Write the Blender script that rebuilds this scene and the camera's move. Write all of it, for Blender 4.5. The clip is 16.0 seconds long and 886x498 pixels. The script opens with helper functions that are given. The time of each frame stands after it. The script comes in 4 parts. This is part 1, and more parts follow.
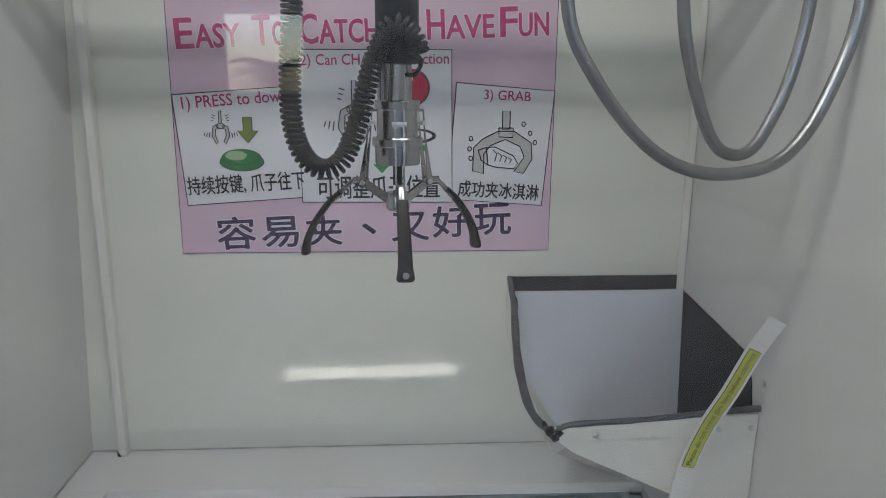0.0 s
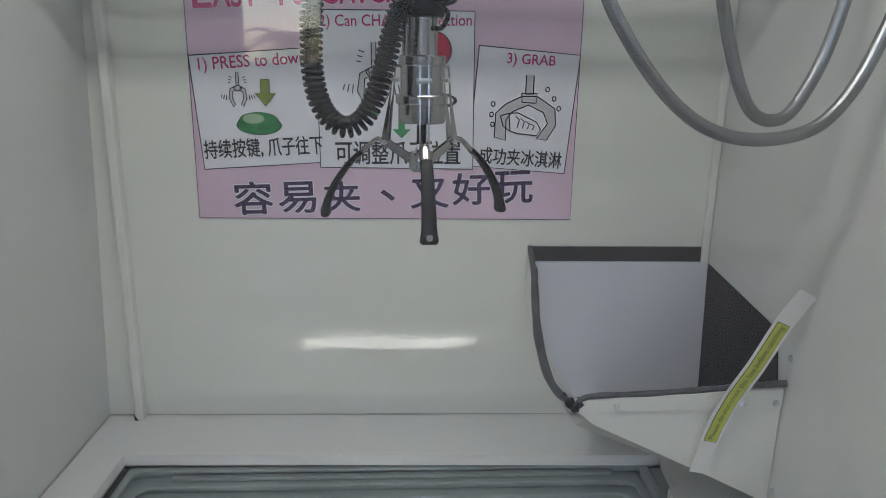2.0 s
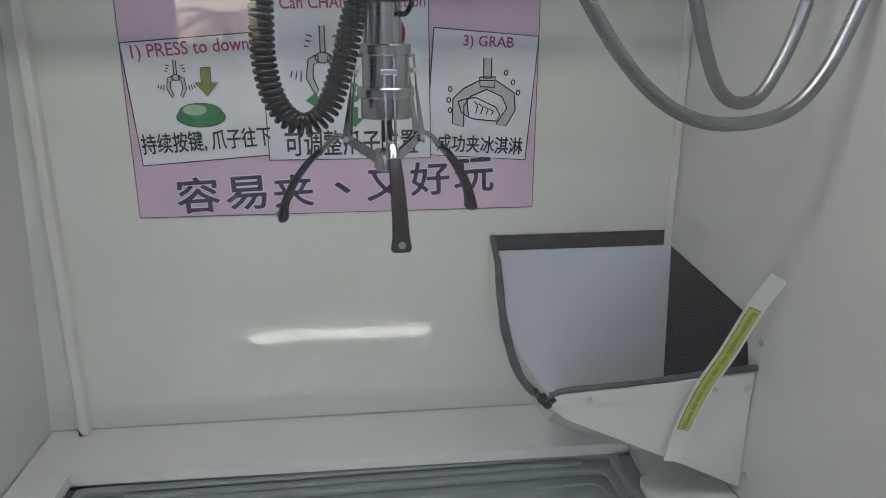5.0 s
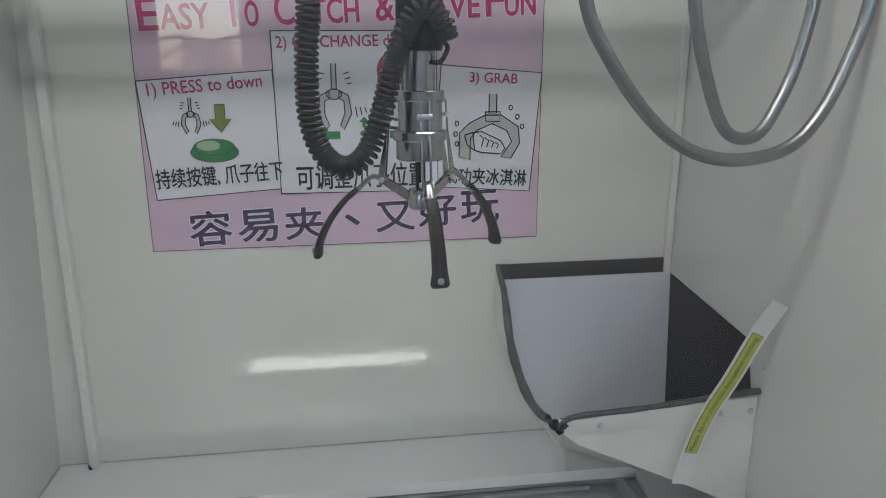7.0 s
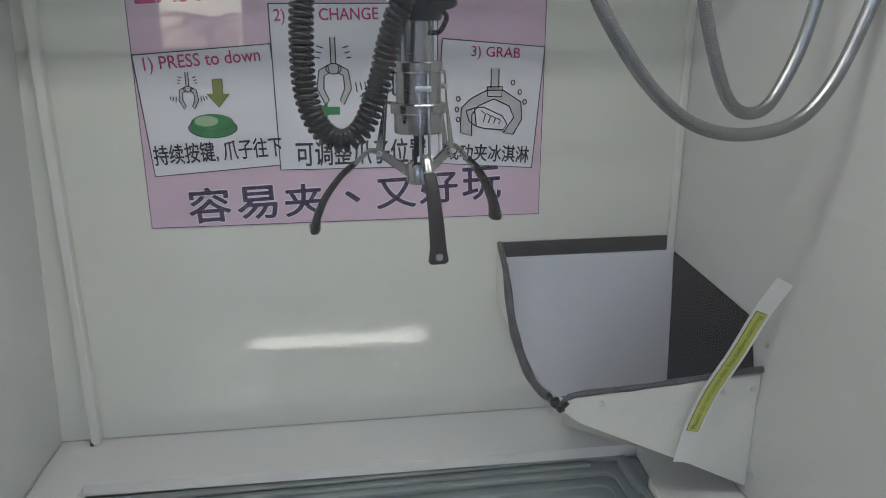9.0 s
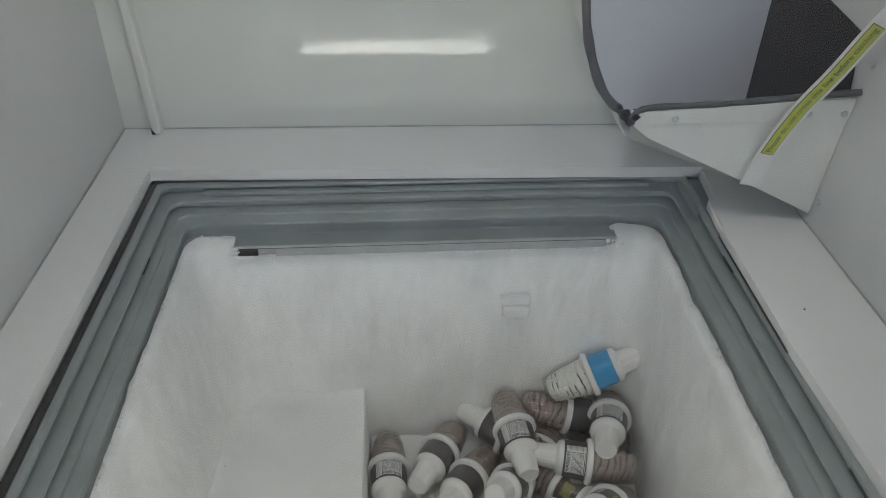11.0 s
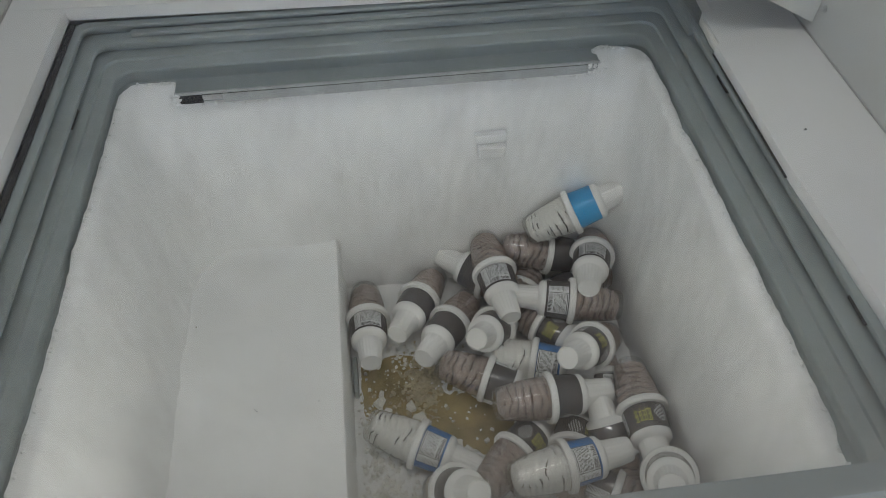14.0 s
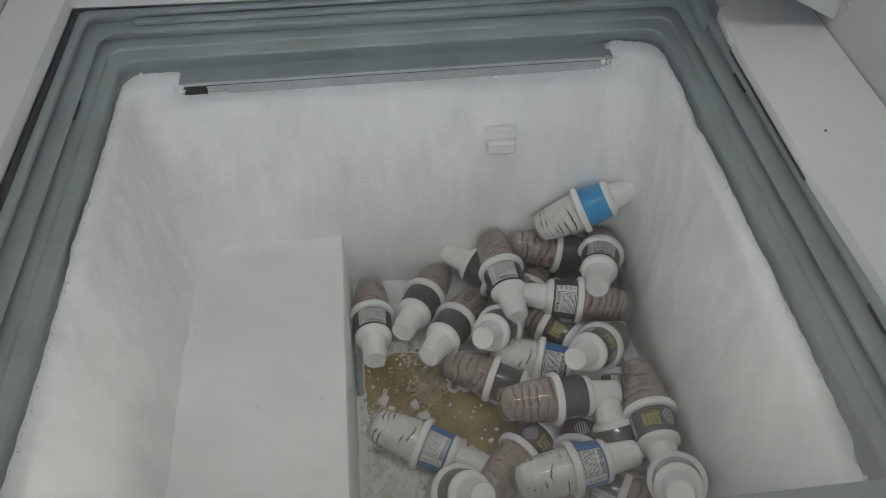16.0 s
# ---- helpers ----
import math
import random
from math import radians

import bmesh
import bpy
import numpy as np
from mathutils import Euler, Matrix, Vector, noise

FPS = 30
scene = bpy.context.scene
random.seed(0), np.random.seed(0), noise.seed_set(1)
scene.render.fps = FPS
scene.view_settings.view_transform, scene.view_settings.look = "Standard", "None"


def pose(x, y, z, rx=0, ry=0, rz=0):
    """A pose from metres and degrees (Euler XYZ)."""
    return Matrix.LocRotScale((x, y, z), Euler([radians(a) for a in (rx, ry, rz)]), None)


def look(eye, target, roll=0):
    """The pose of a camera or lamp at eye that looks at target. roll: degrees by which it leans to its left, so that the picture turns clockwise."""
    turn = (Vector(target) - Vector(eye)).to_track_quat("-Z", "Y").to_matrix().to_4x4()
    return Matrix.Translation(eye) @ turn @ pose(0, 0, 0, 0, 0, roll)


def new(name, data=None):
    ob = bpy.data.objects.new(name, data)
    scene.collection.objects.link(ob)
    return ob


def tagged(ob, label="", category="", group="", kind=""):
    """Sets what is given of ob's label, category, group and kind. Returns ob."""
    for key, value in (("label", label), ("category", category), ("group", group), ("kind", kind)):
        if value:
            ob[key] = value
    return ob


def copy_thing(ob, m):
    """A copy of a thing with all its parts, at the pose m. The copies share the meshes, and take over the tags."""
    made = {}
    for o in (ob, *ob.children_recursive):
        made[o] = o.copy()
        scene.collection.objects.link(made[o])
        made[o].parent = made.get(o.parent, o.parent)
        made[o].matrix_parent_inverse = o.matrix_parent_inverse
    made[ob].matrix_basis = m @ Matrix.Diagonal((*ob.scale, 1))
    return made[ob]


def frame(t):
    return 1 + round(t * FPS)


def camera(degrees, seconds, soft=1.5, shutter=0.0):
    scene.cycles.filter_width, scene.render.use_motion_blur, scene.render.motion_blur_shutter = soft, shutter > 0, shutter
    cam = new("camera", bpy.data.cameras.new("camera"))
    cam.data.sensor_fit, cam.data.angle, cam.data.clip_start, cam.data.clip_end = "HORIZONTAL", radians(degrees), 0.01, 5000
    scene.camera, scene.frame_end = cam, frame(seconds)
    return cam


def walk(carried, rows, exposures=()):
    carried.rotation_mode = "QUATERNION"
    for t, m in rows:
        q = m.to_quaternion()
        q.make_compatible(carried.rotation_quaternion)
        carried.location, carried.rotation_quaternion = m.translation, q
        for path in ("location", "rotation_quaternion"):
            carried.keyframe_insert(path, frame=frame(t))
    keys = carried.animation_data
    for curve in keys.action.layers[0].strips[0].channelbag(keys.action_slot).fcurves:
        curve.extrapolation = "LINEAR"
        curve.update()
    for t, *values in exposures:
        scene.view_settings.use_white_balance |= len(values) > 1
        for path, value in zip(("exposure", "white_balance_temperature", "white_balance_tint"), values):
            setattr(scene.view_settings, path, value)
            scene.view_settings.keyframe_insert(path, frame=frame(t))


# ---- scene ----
cam = camera(64.0, 16.0, 0.9)
PATH = [
    (0, (0.0, 0.013, 1.397), (0.151, 1.956, 0.946), 0.5),
    (0.5, (0.0, 0.022, 1.393), (0.142, 1.962, 0.932), 0.8),
    (1, (-0.003, 0.016, 1.393), (0.125, 1.954, 0.918), 0.9),
    (1.5, (-0.001, 0.021, 1.388), (0.115, 1.96, 0.91), 0.8),
    (2, (-0.007, 0.031, 1.383), (0.104, 1.959, 0.86), 1.0),
    (2.5, (-0.012, 0.044, 1.378), (0.107, 1.967, 0.842), 1.1),
    (3, (-0.007, 0.043, 1.38), (0.132, 1.966, 0.848), 0.9),
    (3.5, (-0.009, 0.036, 1.384), (0.152, 1.958, 0.857), 1.1),
    (5.8, (-0.049, 0.099, 1.402), (0.236, 1.987, 0.804), -0.4),
    (6, (-0.058, 0.085, 1.408), (0.226, 1.985, 0.851), -0.6),
    (6.5, (-0.065, 0.075, 1.414), (0.222, 1.984, 0.89), -0.2),
    (7, (-0.067, 0.065, 1.406), (0.245, 1.973, 0.894), 0.0),
    (7.5, (-0.063, 0.078, 1.406), (0.249, 1.975, 0.856), 0.3),
    (8, (-0.061, 0.08, 1.402), (0.239, 1.976, 0.838), 0.0),
    (8.2, (-0.062, 0.073, 1.402), (0.237, 1.972, 0.849), -0.2),
    (10.3, (-0.059, 0.078, 1.378), (0.211, 1.875, 0.542), 1.8),
    (10.4, (-0.056, 0.090, 1.374), (0.178, 1.848, 0.450), 2.1),
    (10.5, (-0.061, 0.108, 1.371), (0.132, 1.812, 0.341), 2.4),
    (11, (-0.071, 0.104, 1.356), (0.056, 1.662, 0.109), 1.3),
    (11.5, (-0.064, 0.123, 1.33), (0.034, 1.538, -0.08), 0.4),
    (12, (-0.055, 0.13, 1.311), (0.083, 1.435, -0.198), -1.0),
    (12.5, (-0.036, 0.165, 1.285), (0.113, 1.365, -0.308), -1.7),
    (13, (-0.05, 0.16, 1.297), (0.121, 1.374, -0.283), -0.4),
    (13.5, (-0.054, 0.155, 1.297), (0.135, 1.395, -0.26), 0.4),
    (14, (-0.056, 0.156, 1.297), (0.105, 1.406, -0.256), 0.1),
    (14.5, (-0.06, 0.158, 1.295), (0.095, 1.41, -0.257), 0.5),
    (15, (-0.057, 0.163, 1.292), (0.088, 1.415, -0.261), 0.1),
    (15.5, (-0.057, 0.173, 1.288), (0.093, 1.407, -0.278), 0.4),
    (16, (-0.057, 0.174, 1.288), (0.089, 1.407, -0.28), 0.5),
]
EXPOSURES = [(0.0, 2.02), (8.0, 2.03), (11.5, 2.04), (16.0, 2.13)]
walk(cam, [(t, look(eye, target, roll)) for t, eye, target, roll in PATH], EXPOSURES)

# ---- light ----
world = bpy.data.worlds.new("world")
scene.world = world
world.use_nodes = True
wn = world.node_tree.nodes
sky = wn.new("ShaderNodeTexSky")
sky.sky_type, sky.sun_disc = "NISHITA", False
sky.sun_elevation, sky.sun_rotation = radians(60), radians(200)
wn["Background"].inputs["Strength"].default_value = 0.15
world.node_tree.links.new(sky.outputs["Color"], wn["Background"].inputs["Color"])


def area_lamp(name, eye, target, wide, deep, watts, colour):
    data = bpy.data.lights.new(name, "AREA")
    data.shape, data.size, data.size_y = "RECTANGLE", wide, deep
    data.energy, data.color = watts, colour
    ob = new(name, data)
    ob.matrix_world = look(eye, target)
    return ob


LED = (1.0, 1.0, 0.95)
area_lamp("cabinet_led_light", (0.0, 0.50, 1.865), (0.0, 0.74, 0.6), 0.8, 0.08, 0.80, LED)

# ---- materials ----


def material(name, base, rough=0.5, metal=0.0, vary=0.06, scale=8.0, fine=60.0, bump=0.1, bump_scale=200.0, coat=0.0, stretch=(1, 1, 1), emit=0.0, grain=3.0):
    m = bpy.data.materials.new(name)
    m.use_nodes = True
    nt = m.node_tree
    p = nt.nodes["Principled BSDF"]
    p.inputs["Roughness"].default_value = rough
    p.inputs["Metallic"].default_value = metal
    p.inputs["Coat Weight"].default_value = coat
    p.inputs["Coat Roughness"].default_value = 0.04
    p.inputs["Base Color"].default_value = (*base, 1)
    if emit:
        p.inputs["Emission Color"].default_value = (*base, 1)
        p.inputs["Emission Strength"].default_value = emit
    if vary or bump:
        co = nt.nodes.new("ShaderNodeTexCoord")
        mp = nt.nodes.new("ShaderNodeMapping")
        mp.inputs["Scale"].default_value = stretch
        nt.links.new(co.outputs["Object"], mp.inputs["Vector"])
    if vary:
        big, small = nt.nodes.new("ShaderNodeTexNoise"), nt.nodes.new("ShaderNodeTexNoise")
        big.inputs["Scale"].default_value, small.inputs["Scale"].default_value = scale, fine
        big.inputs["Detail"].default_value = small.inputs["Detail"].default_value = 5.0
        for n in (big, small):
            nt.links.new(mp.outputs[0], n.inputs["Vector"])
        add = nt.nodes.new("ShaderNodeMath")
        add.operation = "MULTIPLY_ADD"
        add.inputs[1].default_value = 0.4
        nt.links.new(small.outputs["Fac"], add.inputs[0])
        nt.links.new(big.outputs["Fac"], add.inputs[2])
        ramp = nt.nodes.new("ShaderNodeMapRange")
        ramp.inputs["From Min"].default_value, ramp.inputs["From Max"].default_value = 0.45, 0.95
        ramp.inputs["To Min"].default_value, ramp.inputs["To Max"].default_value = 1 - vary, 1 + vary
        nt.links.new(add.outputs[0], ramp.inputs["Value"])
        mul = nt.nodes.new("ShaderNodeVectorMath")
        mul.operation = "SCALE"
        mul.inputs[0].default_value = base
        nt.links.new(ramp.outputs[0], mul.inputs["Scale"])
        nt.links.new(mul.outputs[0], p.inputs["Base Color"])
        rr = nt.nodes.new("ShaderNodeMapRange")
        rr.inputs["To Min"].default_value, rr.inputs["To Max"].default_value = rough * 0.8, min(rough * 1.25, 1)
        nt.links.new(small.outputs["Fac"], rr.inputs["Value"])
        nt.links.new(rr.outputs[0], p.inputs["Roughness"])
    if bump:
        bn, b = nt.nodes.new("ShaderNodeTexNoise"), nt.nodes.new("ShaderNodeBump")
        bn.inputs["Scale"].default_value, bn.inputs["Detail"].default_value = bump_scale, grain
        b.inputs["Strength"].default_value, b.inputs["Distance"].default_value = bump, 0.002
        nt.links.new(mp.outputs[0], bn.inputs["Vector"])
        nt.links.new(bn.outputs["Fac"], b.inputs["Height"])
        nt.links.new(b.outputs[0], p.inputs["Normal"])
    return m


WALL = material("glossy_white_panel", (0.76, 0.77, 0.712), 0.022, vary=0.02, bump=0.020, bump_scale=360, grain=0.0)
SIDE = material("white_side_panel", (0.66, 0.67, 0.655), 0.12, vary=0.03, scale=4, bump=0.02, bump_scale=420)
BOARD = material("white_laminate", (0.78, 0.78, 0.77), 0.3, vary=0.03, bump=0.03, bump_scale=300)
GREY = material("grey_freezer_plastic", (0.285, 0.320, 0.320), 0.40, vary=0.14, scale=10, fine=90, bump=0.08, bump_scale=350)
SEAM = material("grey_sealant", (0.46, 0.46, 0.45), 0.6, vary=0.2, scale=30, bump=0.0)
FROST = material("frost", (0.90, 0.905, 0.895), 0.5, vary=0.09, scale=22, fine=110, bump=0.30, bump_scale=60, stretch=(1, 1, 0.32))
FLOOR_ICE = material("smooth_frost", (0.87, 0.88, 0.875), 0.6, vary=0.06, scale=12, fine=120, bump=0.22, bump_scale=90)
METAL = material("brushed_aluminium", (0.62, 0.64, 0.65), 0.3, metal=0.9, vary=0.06, bump=0.05)
CHROME = material("chromed_steel", (0.44, 0.44, 0.45), 0.2, metal=1.0, vary=0.05, scale=60, fine=300, bump=0.02)
BLACK = material("black_plastic", (0.010, 0.010, 0.011), 0.42, vary=0.15, scale=50, bump=0.05)
RUBBER = material("black_rubber_sleeve", (0.015, 0.014, 0.0145), 0.42, vary=0.15, scale=60, bump=0.15)
CORD = material("glossy_black_cord", (0.012, 0.012, 0.013), 0.22, vary=0.1, scale=60, bump=0.0)
FLANGE = material("dark_grey_painted_strip", (0.020, 0.022, 0.026), 0.3, vary=0.3, scale=10, bump=0.04)
EDGE = material("grey_black_edging", (0.080, 0.084, 0.092), 0.4, vary=0.35, scale=45, fine=160, bump=0.2)
RAIL = material("pale_grey_plastic", (0.45, 0.47, 0.47), 0.3, vary=0.15, scale=25, fine=120, bump=0.08)
DARK = material("dark_painted_sheet", (0.010, 0.0115, 0.0145), 0.36, vary=0.25, scale=14, bump=0.04)
# Black for painted shade in gaps and openings, and for real specks.
SHADE_AND_SPECKS = material("shade_and_specks_black", (0.02, 0.02, 0.02), 0.8, vary=0.2)
for m, level in ((WALL, 0.38), (DARK, 0.14), (RUBBER, 0.3), (BLACK, 0.3)):
    m.node_tree.nodes["Principled BSDF"].inputs["Specular IOR Level"].default_value = level
HOSE = material("grey_metal_conduit", (0.25, 0.257, 0.262), 0.24, metal=0.75, vary=0.08, scale=40, bump=0.05)
CARD = material("white_foam_card", (0.70, 0.72, 0.80), 0.45, vary=0.03, scale=5, bump=0.04)
PAINT = material("white_painted_sheet_metal", (0.77, 0.77, 0.73), 0.3, vary=0.04, scale=16, bump=0.05)
TAPE = material("white_tape", (0.82, 0.82, 0.81), 0.4, vary=0.04, scale=50, bump=0.05)
YELLOW = material("yellow_green_label", (0.58, 0.62, 0.10), 0.4, vary=0.06, scale=60, bump=0.0)
INK = material("black_ink", (0.022, 0.022, 0.026), 0.4, vary=0.0, bump=0.0)
CUP = material("white_cup_plastic", (0.85, 0.85, 0.83), 0.28, vary=0.04, scale=60, fine=300, bump=0.05, coat=0.2)
LABEL_DARK = material("dark_brown_label", (0.062, 0.055, 0.059), 0.3, vary=0.4, scale=70, fine=300, bump=0.03, coat=1.0)
LABEL_BLUE = material("blue_label", (0.03, 0.17, 0.46), 0.3, vary=0.2, scale=60, bump=0.02, coat=0.6)
LABEL_CYAN = material("bright_blue_label", (0.02, 0.32, 0.66), 0.3, vary=0.1, scale=60, bump=0.02, coat=0.6)
LABEL_WHITE = material("printed_panel_white", (0.76, 0.77, 0.77), 0.3, vary=0.05, bump=0.0, coat=1.0)
LABEL_YELLOW = material("printed_mark_yellow", (0.55, 0.52, 0.09), 0.3, vary=0.2, scale=90, bump=0.0, coat=0.6)
CHOCO = material("chocolate_ice_cream", (0.37, 0.285, 0.25), 0.5, vary=0.16, scale=45, fine=200, bump=0.25, bump_scale=160)
# Darker tone for creases: shade between the folds put into colour.
CHOCO_CREASE_SHADE = material("chocolate_crease_shade", (0.13, 0.083, 0.072), 0.5, vary=0.2, scale=80, bump=0.1)
VANILLA = material("vanilla_ice_cream", (0.86, 0.86, 0.83), 0.5, vary=0.06, scale=40, fine=180, bump=0.25, bump_scale=150)
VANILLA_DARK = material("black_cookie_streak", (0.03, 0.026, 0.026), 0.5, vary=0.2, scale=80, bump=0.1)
PUDDLE = material("melted_yellow_syrup", (0.335, 0.262, 0.115), 0.12, vary=0.45, scale=16, fine=70, bump=0.12, bump_scale=90)
SLUSH = material("syrup_stained_slush", (0.46, 0.40, 0.26), 0.35, vary=0.3, scale=30, fine=120, bump=0.35, bump_scale=160)
RUBBLE = material("ice_crumbs", (0.78, 0.77, 0.70), 0.45, vary=0.12, scale=60, bump=0.3)
PINK = material("pink_poster_print", (0.71, 0.53, 0.66), 0.2, vary=0.12, scale=3.2, fine=9, bump=0.0)
PAPER = material("poster_white", (0.79, 0.80, 0.86), 0.2, vary=0.03, scale=6, bump=0.0)
MAGENTA = material("poster_magenta", (0.50, 0.035, 0.17), 0.25, vary=0.1, scale=40, bump=0.0)
PURPLE = material("poster_dark_purple", (0.065, 0.035, 0.10), 0.25, vary=0.1, scale=30, bump=0.0)
GREEN = material("poster_green", (0.055, 0.26, 0.10), 0.25, vary=0.25, scale=25, bump=0.0)
OLIVE = material("poster_olive", (0.24, 0.30, 0.075), 0.25, vary=0.2, scale=25, bump=0.0)
LIME = material("poster_light_green", (0.36, 0.52, 0.33), 0.25, vary=0.1, scale=25, bump=0.0)
RED = material("poster_red", (0.52, 0.02, 0.07), 0.25, vary=0.15, scale=30, bump=0.0)
PALE = material("poster_pale_grey", (0.55, 0.55, 0.57), 0.25, vary=0.08, scale=40, bump=0.0)
TUBE = material("lit_tube", (1.0, 0.99, 0.93), 0.5, vary=0.0, bump=0.0, emit=5.0)
TUBE_TOP = material("lit_top_tube", (1.0, 0.99, 0.95), 0.5, vary=0.0, bump=0.0, emit=0.8)
# Warm tones picked to tint the light bounced off the made-up hall.
HALL_BOUNCE = material("hall_bounce", (0.62, 0.53, 0.42), 0.7, vary=0.08, scale=2, bump=0.1)
FLOOR_BOUNCE = material("hall_floor_bounce", (0.42, 0.36, 0.29), 0.35, vary=0.1, scale=2, bump=0.03)
BARK = material("palm_bark", (0.16, 0.12, 0.08), 0.8, vary=0.3, scale=8, bump=0.4)
LEAF = material("palm_leaf", (0.06, 0.10, 0.03), 0.5, vary=0.3, scale=5, bump=0.05)
GROUND = material("grey_paving", (0.25, 0.24, 0.22), 0.8, vary=0.15, scale=1.5, bump=0.2)
SHELL = bpy.data.materials.new("clear_plastic_shell")
SHELL.use_nodes = True
sn = SHELL.node_tree.nodes
sn.remove(sn["Principled BSDF"])
clear, milky, shine = sn.new("ShaderNodeBsdfTransparent"), sn.new("ShaderNodeBsdfDiffuse"), sn.new("ShaderNodeBsdfGlossy")
veil, coat, fresnel = sn.new("ShaderNodeMixShader"), sn.new("ShaderNodeMixShader"), sn.new("ShaderNodeLayerWeight")
gloss = sn.new("ShaderNodeMath")
gloss.operation = "MULTIPLY_ADD"
gloss.inputs[1].default_value, gloss.inputs[2].default_value = 0.5, 0.13
clear.inputs["Color"].default_value = (0.97, 0.97, 0.96, 1)
milky.inputs["Color"].default_value = (0.8, 0.8, 0.78, 1)
shine.inputs["Roughness"].default_value = 0.05
veil.inputs["Fac"].default_value, fresnel.inputs["Blend"].default_value = 0.05, 0.2
for a, b in ((clear.outputs[0], veil.inputs[1]), (milky.outputs[0], veil.inputs[2]), (veil.outputs[0], coat.inputs[1]), (shine.outputs[0], coat.inputs[2]), (fresnel.outputs["Facing"], gloss.inputs[0]), (gloss.outputs[0], coat.inputs["Fac"]), (coat.outputs[0], sn["Material Output"].inputs["Surface"])):
    SHELL.node_tree.links.new(a, b)
GLASS = bpy.data.materials.new("clear_glass")
GLASS.use_nodes = True
gp = GLASS.node_tree.nodes["Principled BSDF"]
gp.inputs["Transmission Weight"].default_value, gp.inputs["Roughness"].default_value, gp.inputs["IOR"].default_value = 1.0, 0.0, 1.45

# ---- mesh helpers ----


def finish(name, bm, mats, parent=None, label="", smooth=None):
    bmesh.ops.recalc_face_normals(bm, faces=bm.faces)
    me = bpy.data.meshes.new(name)
    bm.to_mesh(me)
    bm.free()
    for m in mats if isinstance(mats, (list, tuple)) else (mats,):
        me.materials.append(m)
    if smooth is not None:
        me.shade_smooth()
        me.set_sharp_from_angle(angle=radians(smooth))
    ob = new(name, me)
    ob.parent = parent
    if label:
        tagged(ob, label)
    return ob


def part(name, bm, mat, parent, label="", smooth=None):
    return finish(name, bm, mat, parent, label, smooth)


def thing(name, at, label, category, group="", kind=""):
    ob = new(name)
    ob.empty_display_size = 0.02
    ob.matrix_world = pose(*at)
    return tagged(ob, label, category, group, kind)


def box(x0, x1, y0, y1, z0, z1, bevel=0.0, bm=None):
    b = bmesh.new() if bm is None else bm
    made = bmesh.ops.create_cube(b, size=1.0)["verts"]
    for v in made:
        v.co = Vector(((x0 + x1) / 2 + v.co.x * (x1 - x0), (y0 + y1) / 2 + v.co.y * (y1 - y0), (z0 + z1) / 2 + v.co.z * (z1 - z0)))
    if bevel:
        es = list({e for v in made for e in v.link_edges})
        bmesh.ops.bevel(b, geom=es, offset=bevel, segments=2, affect="EDGES", profile=0.6)
    return b


def prism(outline, depth, bm=None, bevel=0.0):
    """A solid from an outline of points in space, thickened by the vector depth."""
    b = bmesh.new() if bm is None else bm
    d = Vector(depth)
    low, high = [b.verts.new(Vector(p)) for p in outline], [b.verts.new(Vector(p) + d) for p in outline]
    b.faces.new(low), b.faces.new(high[::-1])
    n = len(outline)
    for i in range(n):
        b.faces.new((low[i], high[i], high[(i + 1) % n], low[(i + 1) % n]))
    if bevel:
        bmesh.ops.bevel(b, geom=list(b.edges), offset=bevel, segments=1, affect="EDGES")
    return b


def lathe(profile, n=32, bm=None, wobble=None, close=True):
    """Turns (radius, height) pairs round z."""
    b = bmesh.new() if bm is None else bm
    rings = []
    for r, z in profile:
        if r < 1e-6:
            rings.append([b.verts.new((0, 0, z))])
            continue
        ring = []
        for k in range(n):
            a = 2 * math.pi * k / n
            rr = r * (wobble(a, z) if wobble else 1)
            ring.append(b.verts.new((rr * math.cos(a), rr * math.sin(a), z)))
        rings.append(ring)
    for p, q in zip(rings, rings[1:]):
        for k in range(n):
            k2 = (k + 1) % n
            if len(p) == 1 and len(q) > 1:
                b.faces.new((p[0], q[k], q[k2]))
            elif len(q) == 1 and len(p) > 1:
                b.faces.new((p[k], p[k2], q[0]))
            elif len(p) > 1:
                b.faces.new((p[k], p[k2], q[k2], q[k]))
    if close:
        for ring in (rings[0], rings[-1]):
            if len(ring) > 1:
                b.faces.new(ring)
    return b


def smooth_path(points, steps=12):
    """Catmull-Rom through the points."""
    p = [Vector(q) for q in points]
    p = [2 * p[0] - p[1]] + p + [2 * p[-1] - p[-2]]
    out = []
    for i in range(1, len(p) - 2):
        for k in range(steps):
            t = k / steps
            a, b, c, d = p[i - 1], p[i], p[i + 1], p[i + 2]
            out.append(0.5 * (2 * b + (c - a) * t + (2 * a - 5 * b + 4 * c - d) * t * t + (3 * b - a - 3 * c + d) * t ** 3))
    out.append(p[-2])
    return out


def evenly(path, step):
    out, left = [path[0]], step
    for a, b in zip(path, path[1:]):
        seg, pos = (b - a).length, 0.0
        while seg - pos >= left:
            pos += left
            out.append(a.lerp(b, pos / seg))
            left = step
        left -= seg - pos
    return out


def frames_along(path):
    out, up = [], Vector((0, -1, 0.01)).normalized()
    for i, p in enumerate(path):
        t = (path[min(i + 1, len(path) - 1)] - path[max(i - 1, 0)]).normalized()
        side = t.cross(up).normalized()
        up = side.cross(t).normalized()
        out.append((p, t, side, up))
    return out


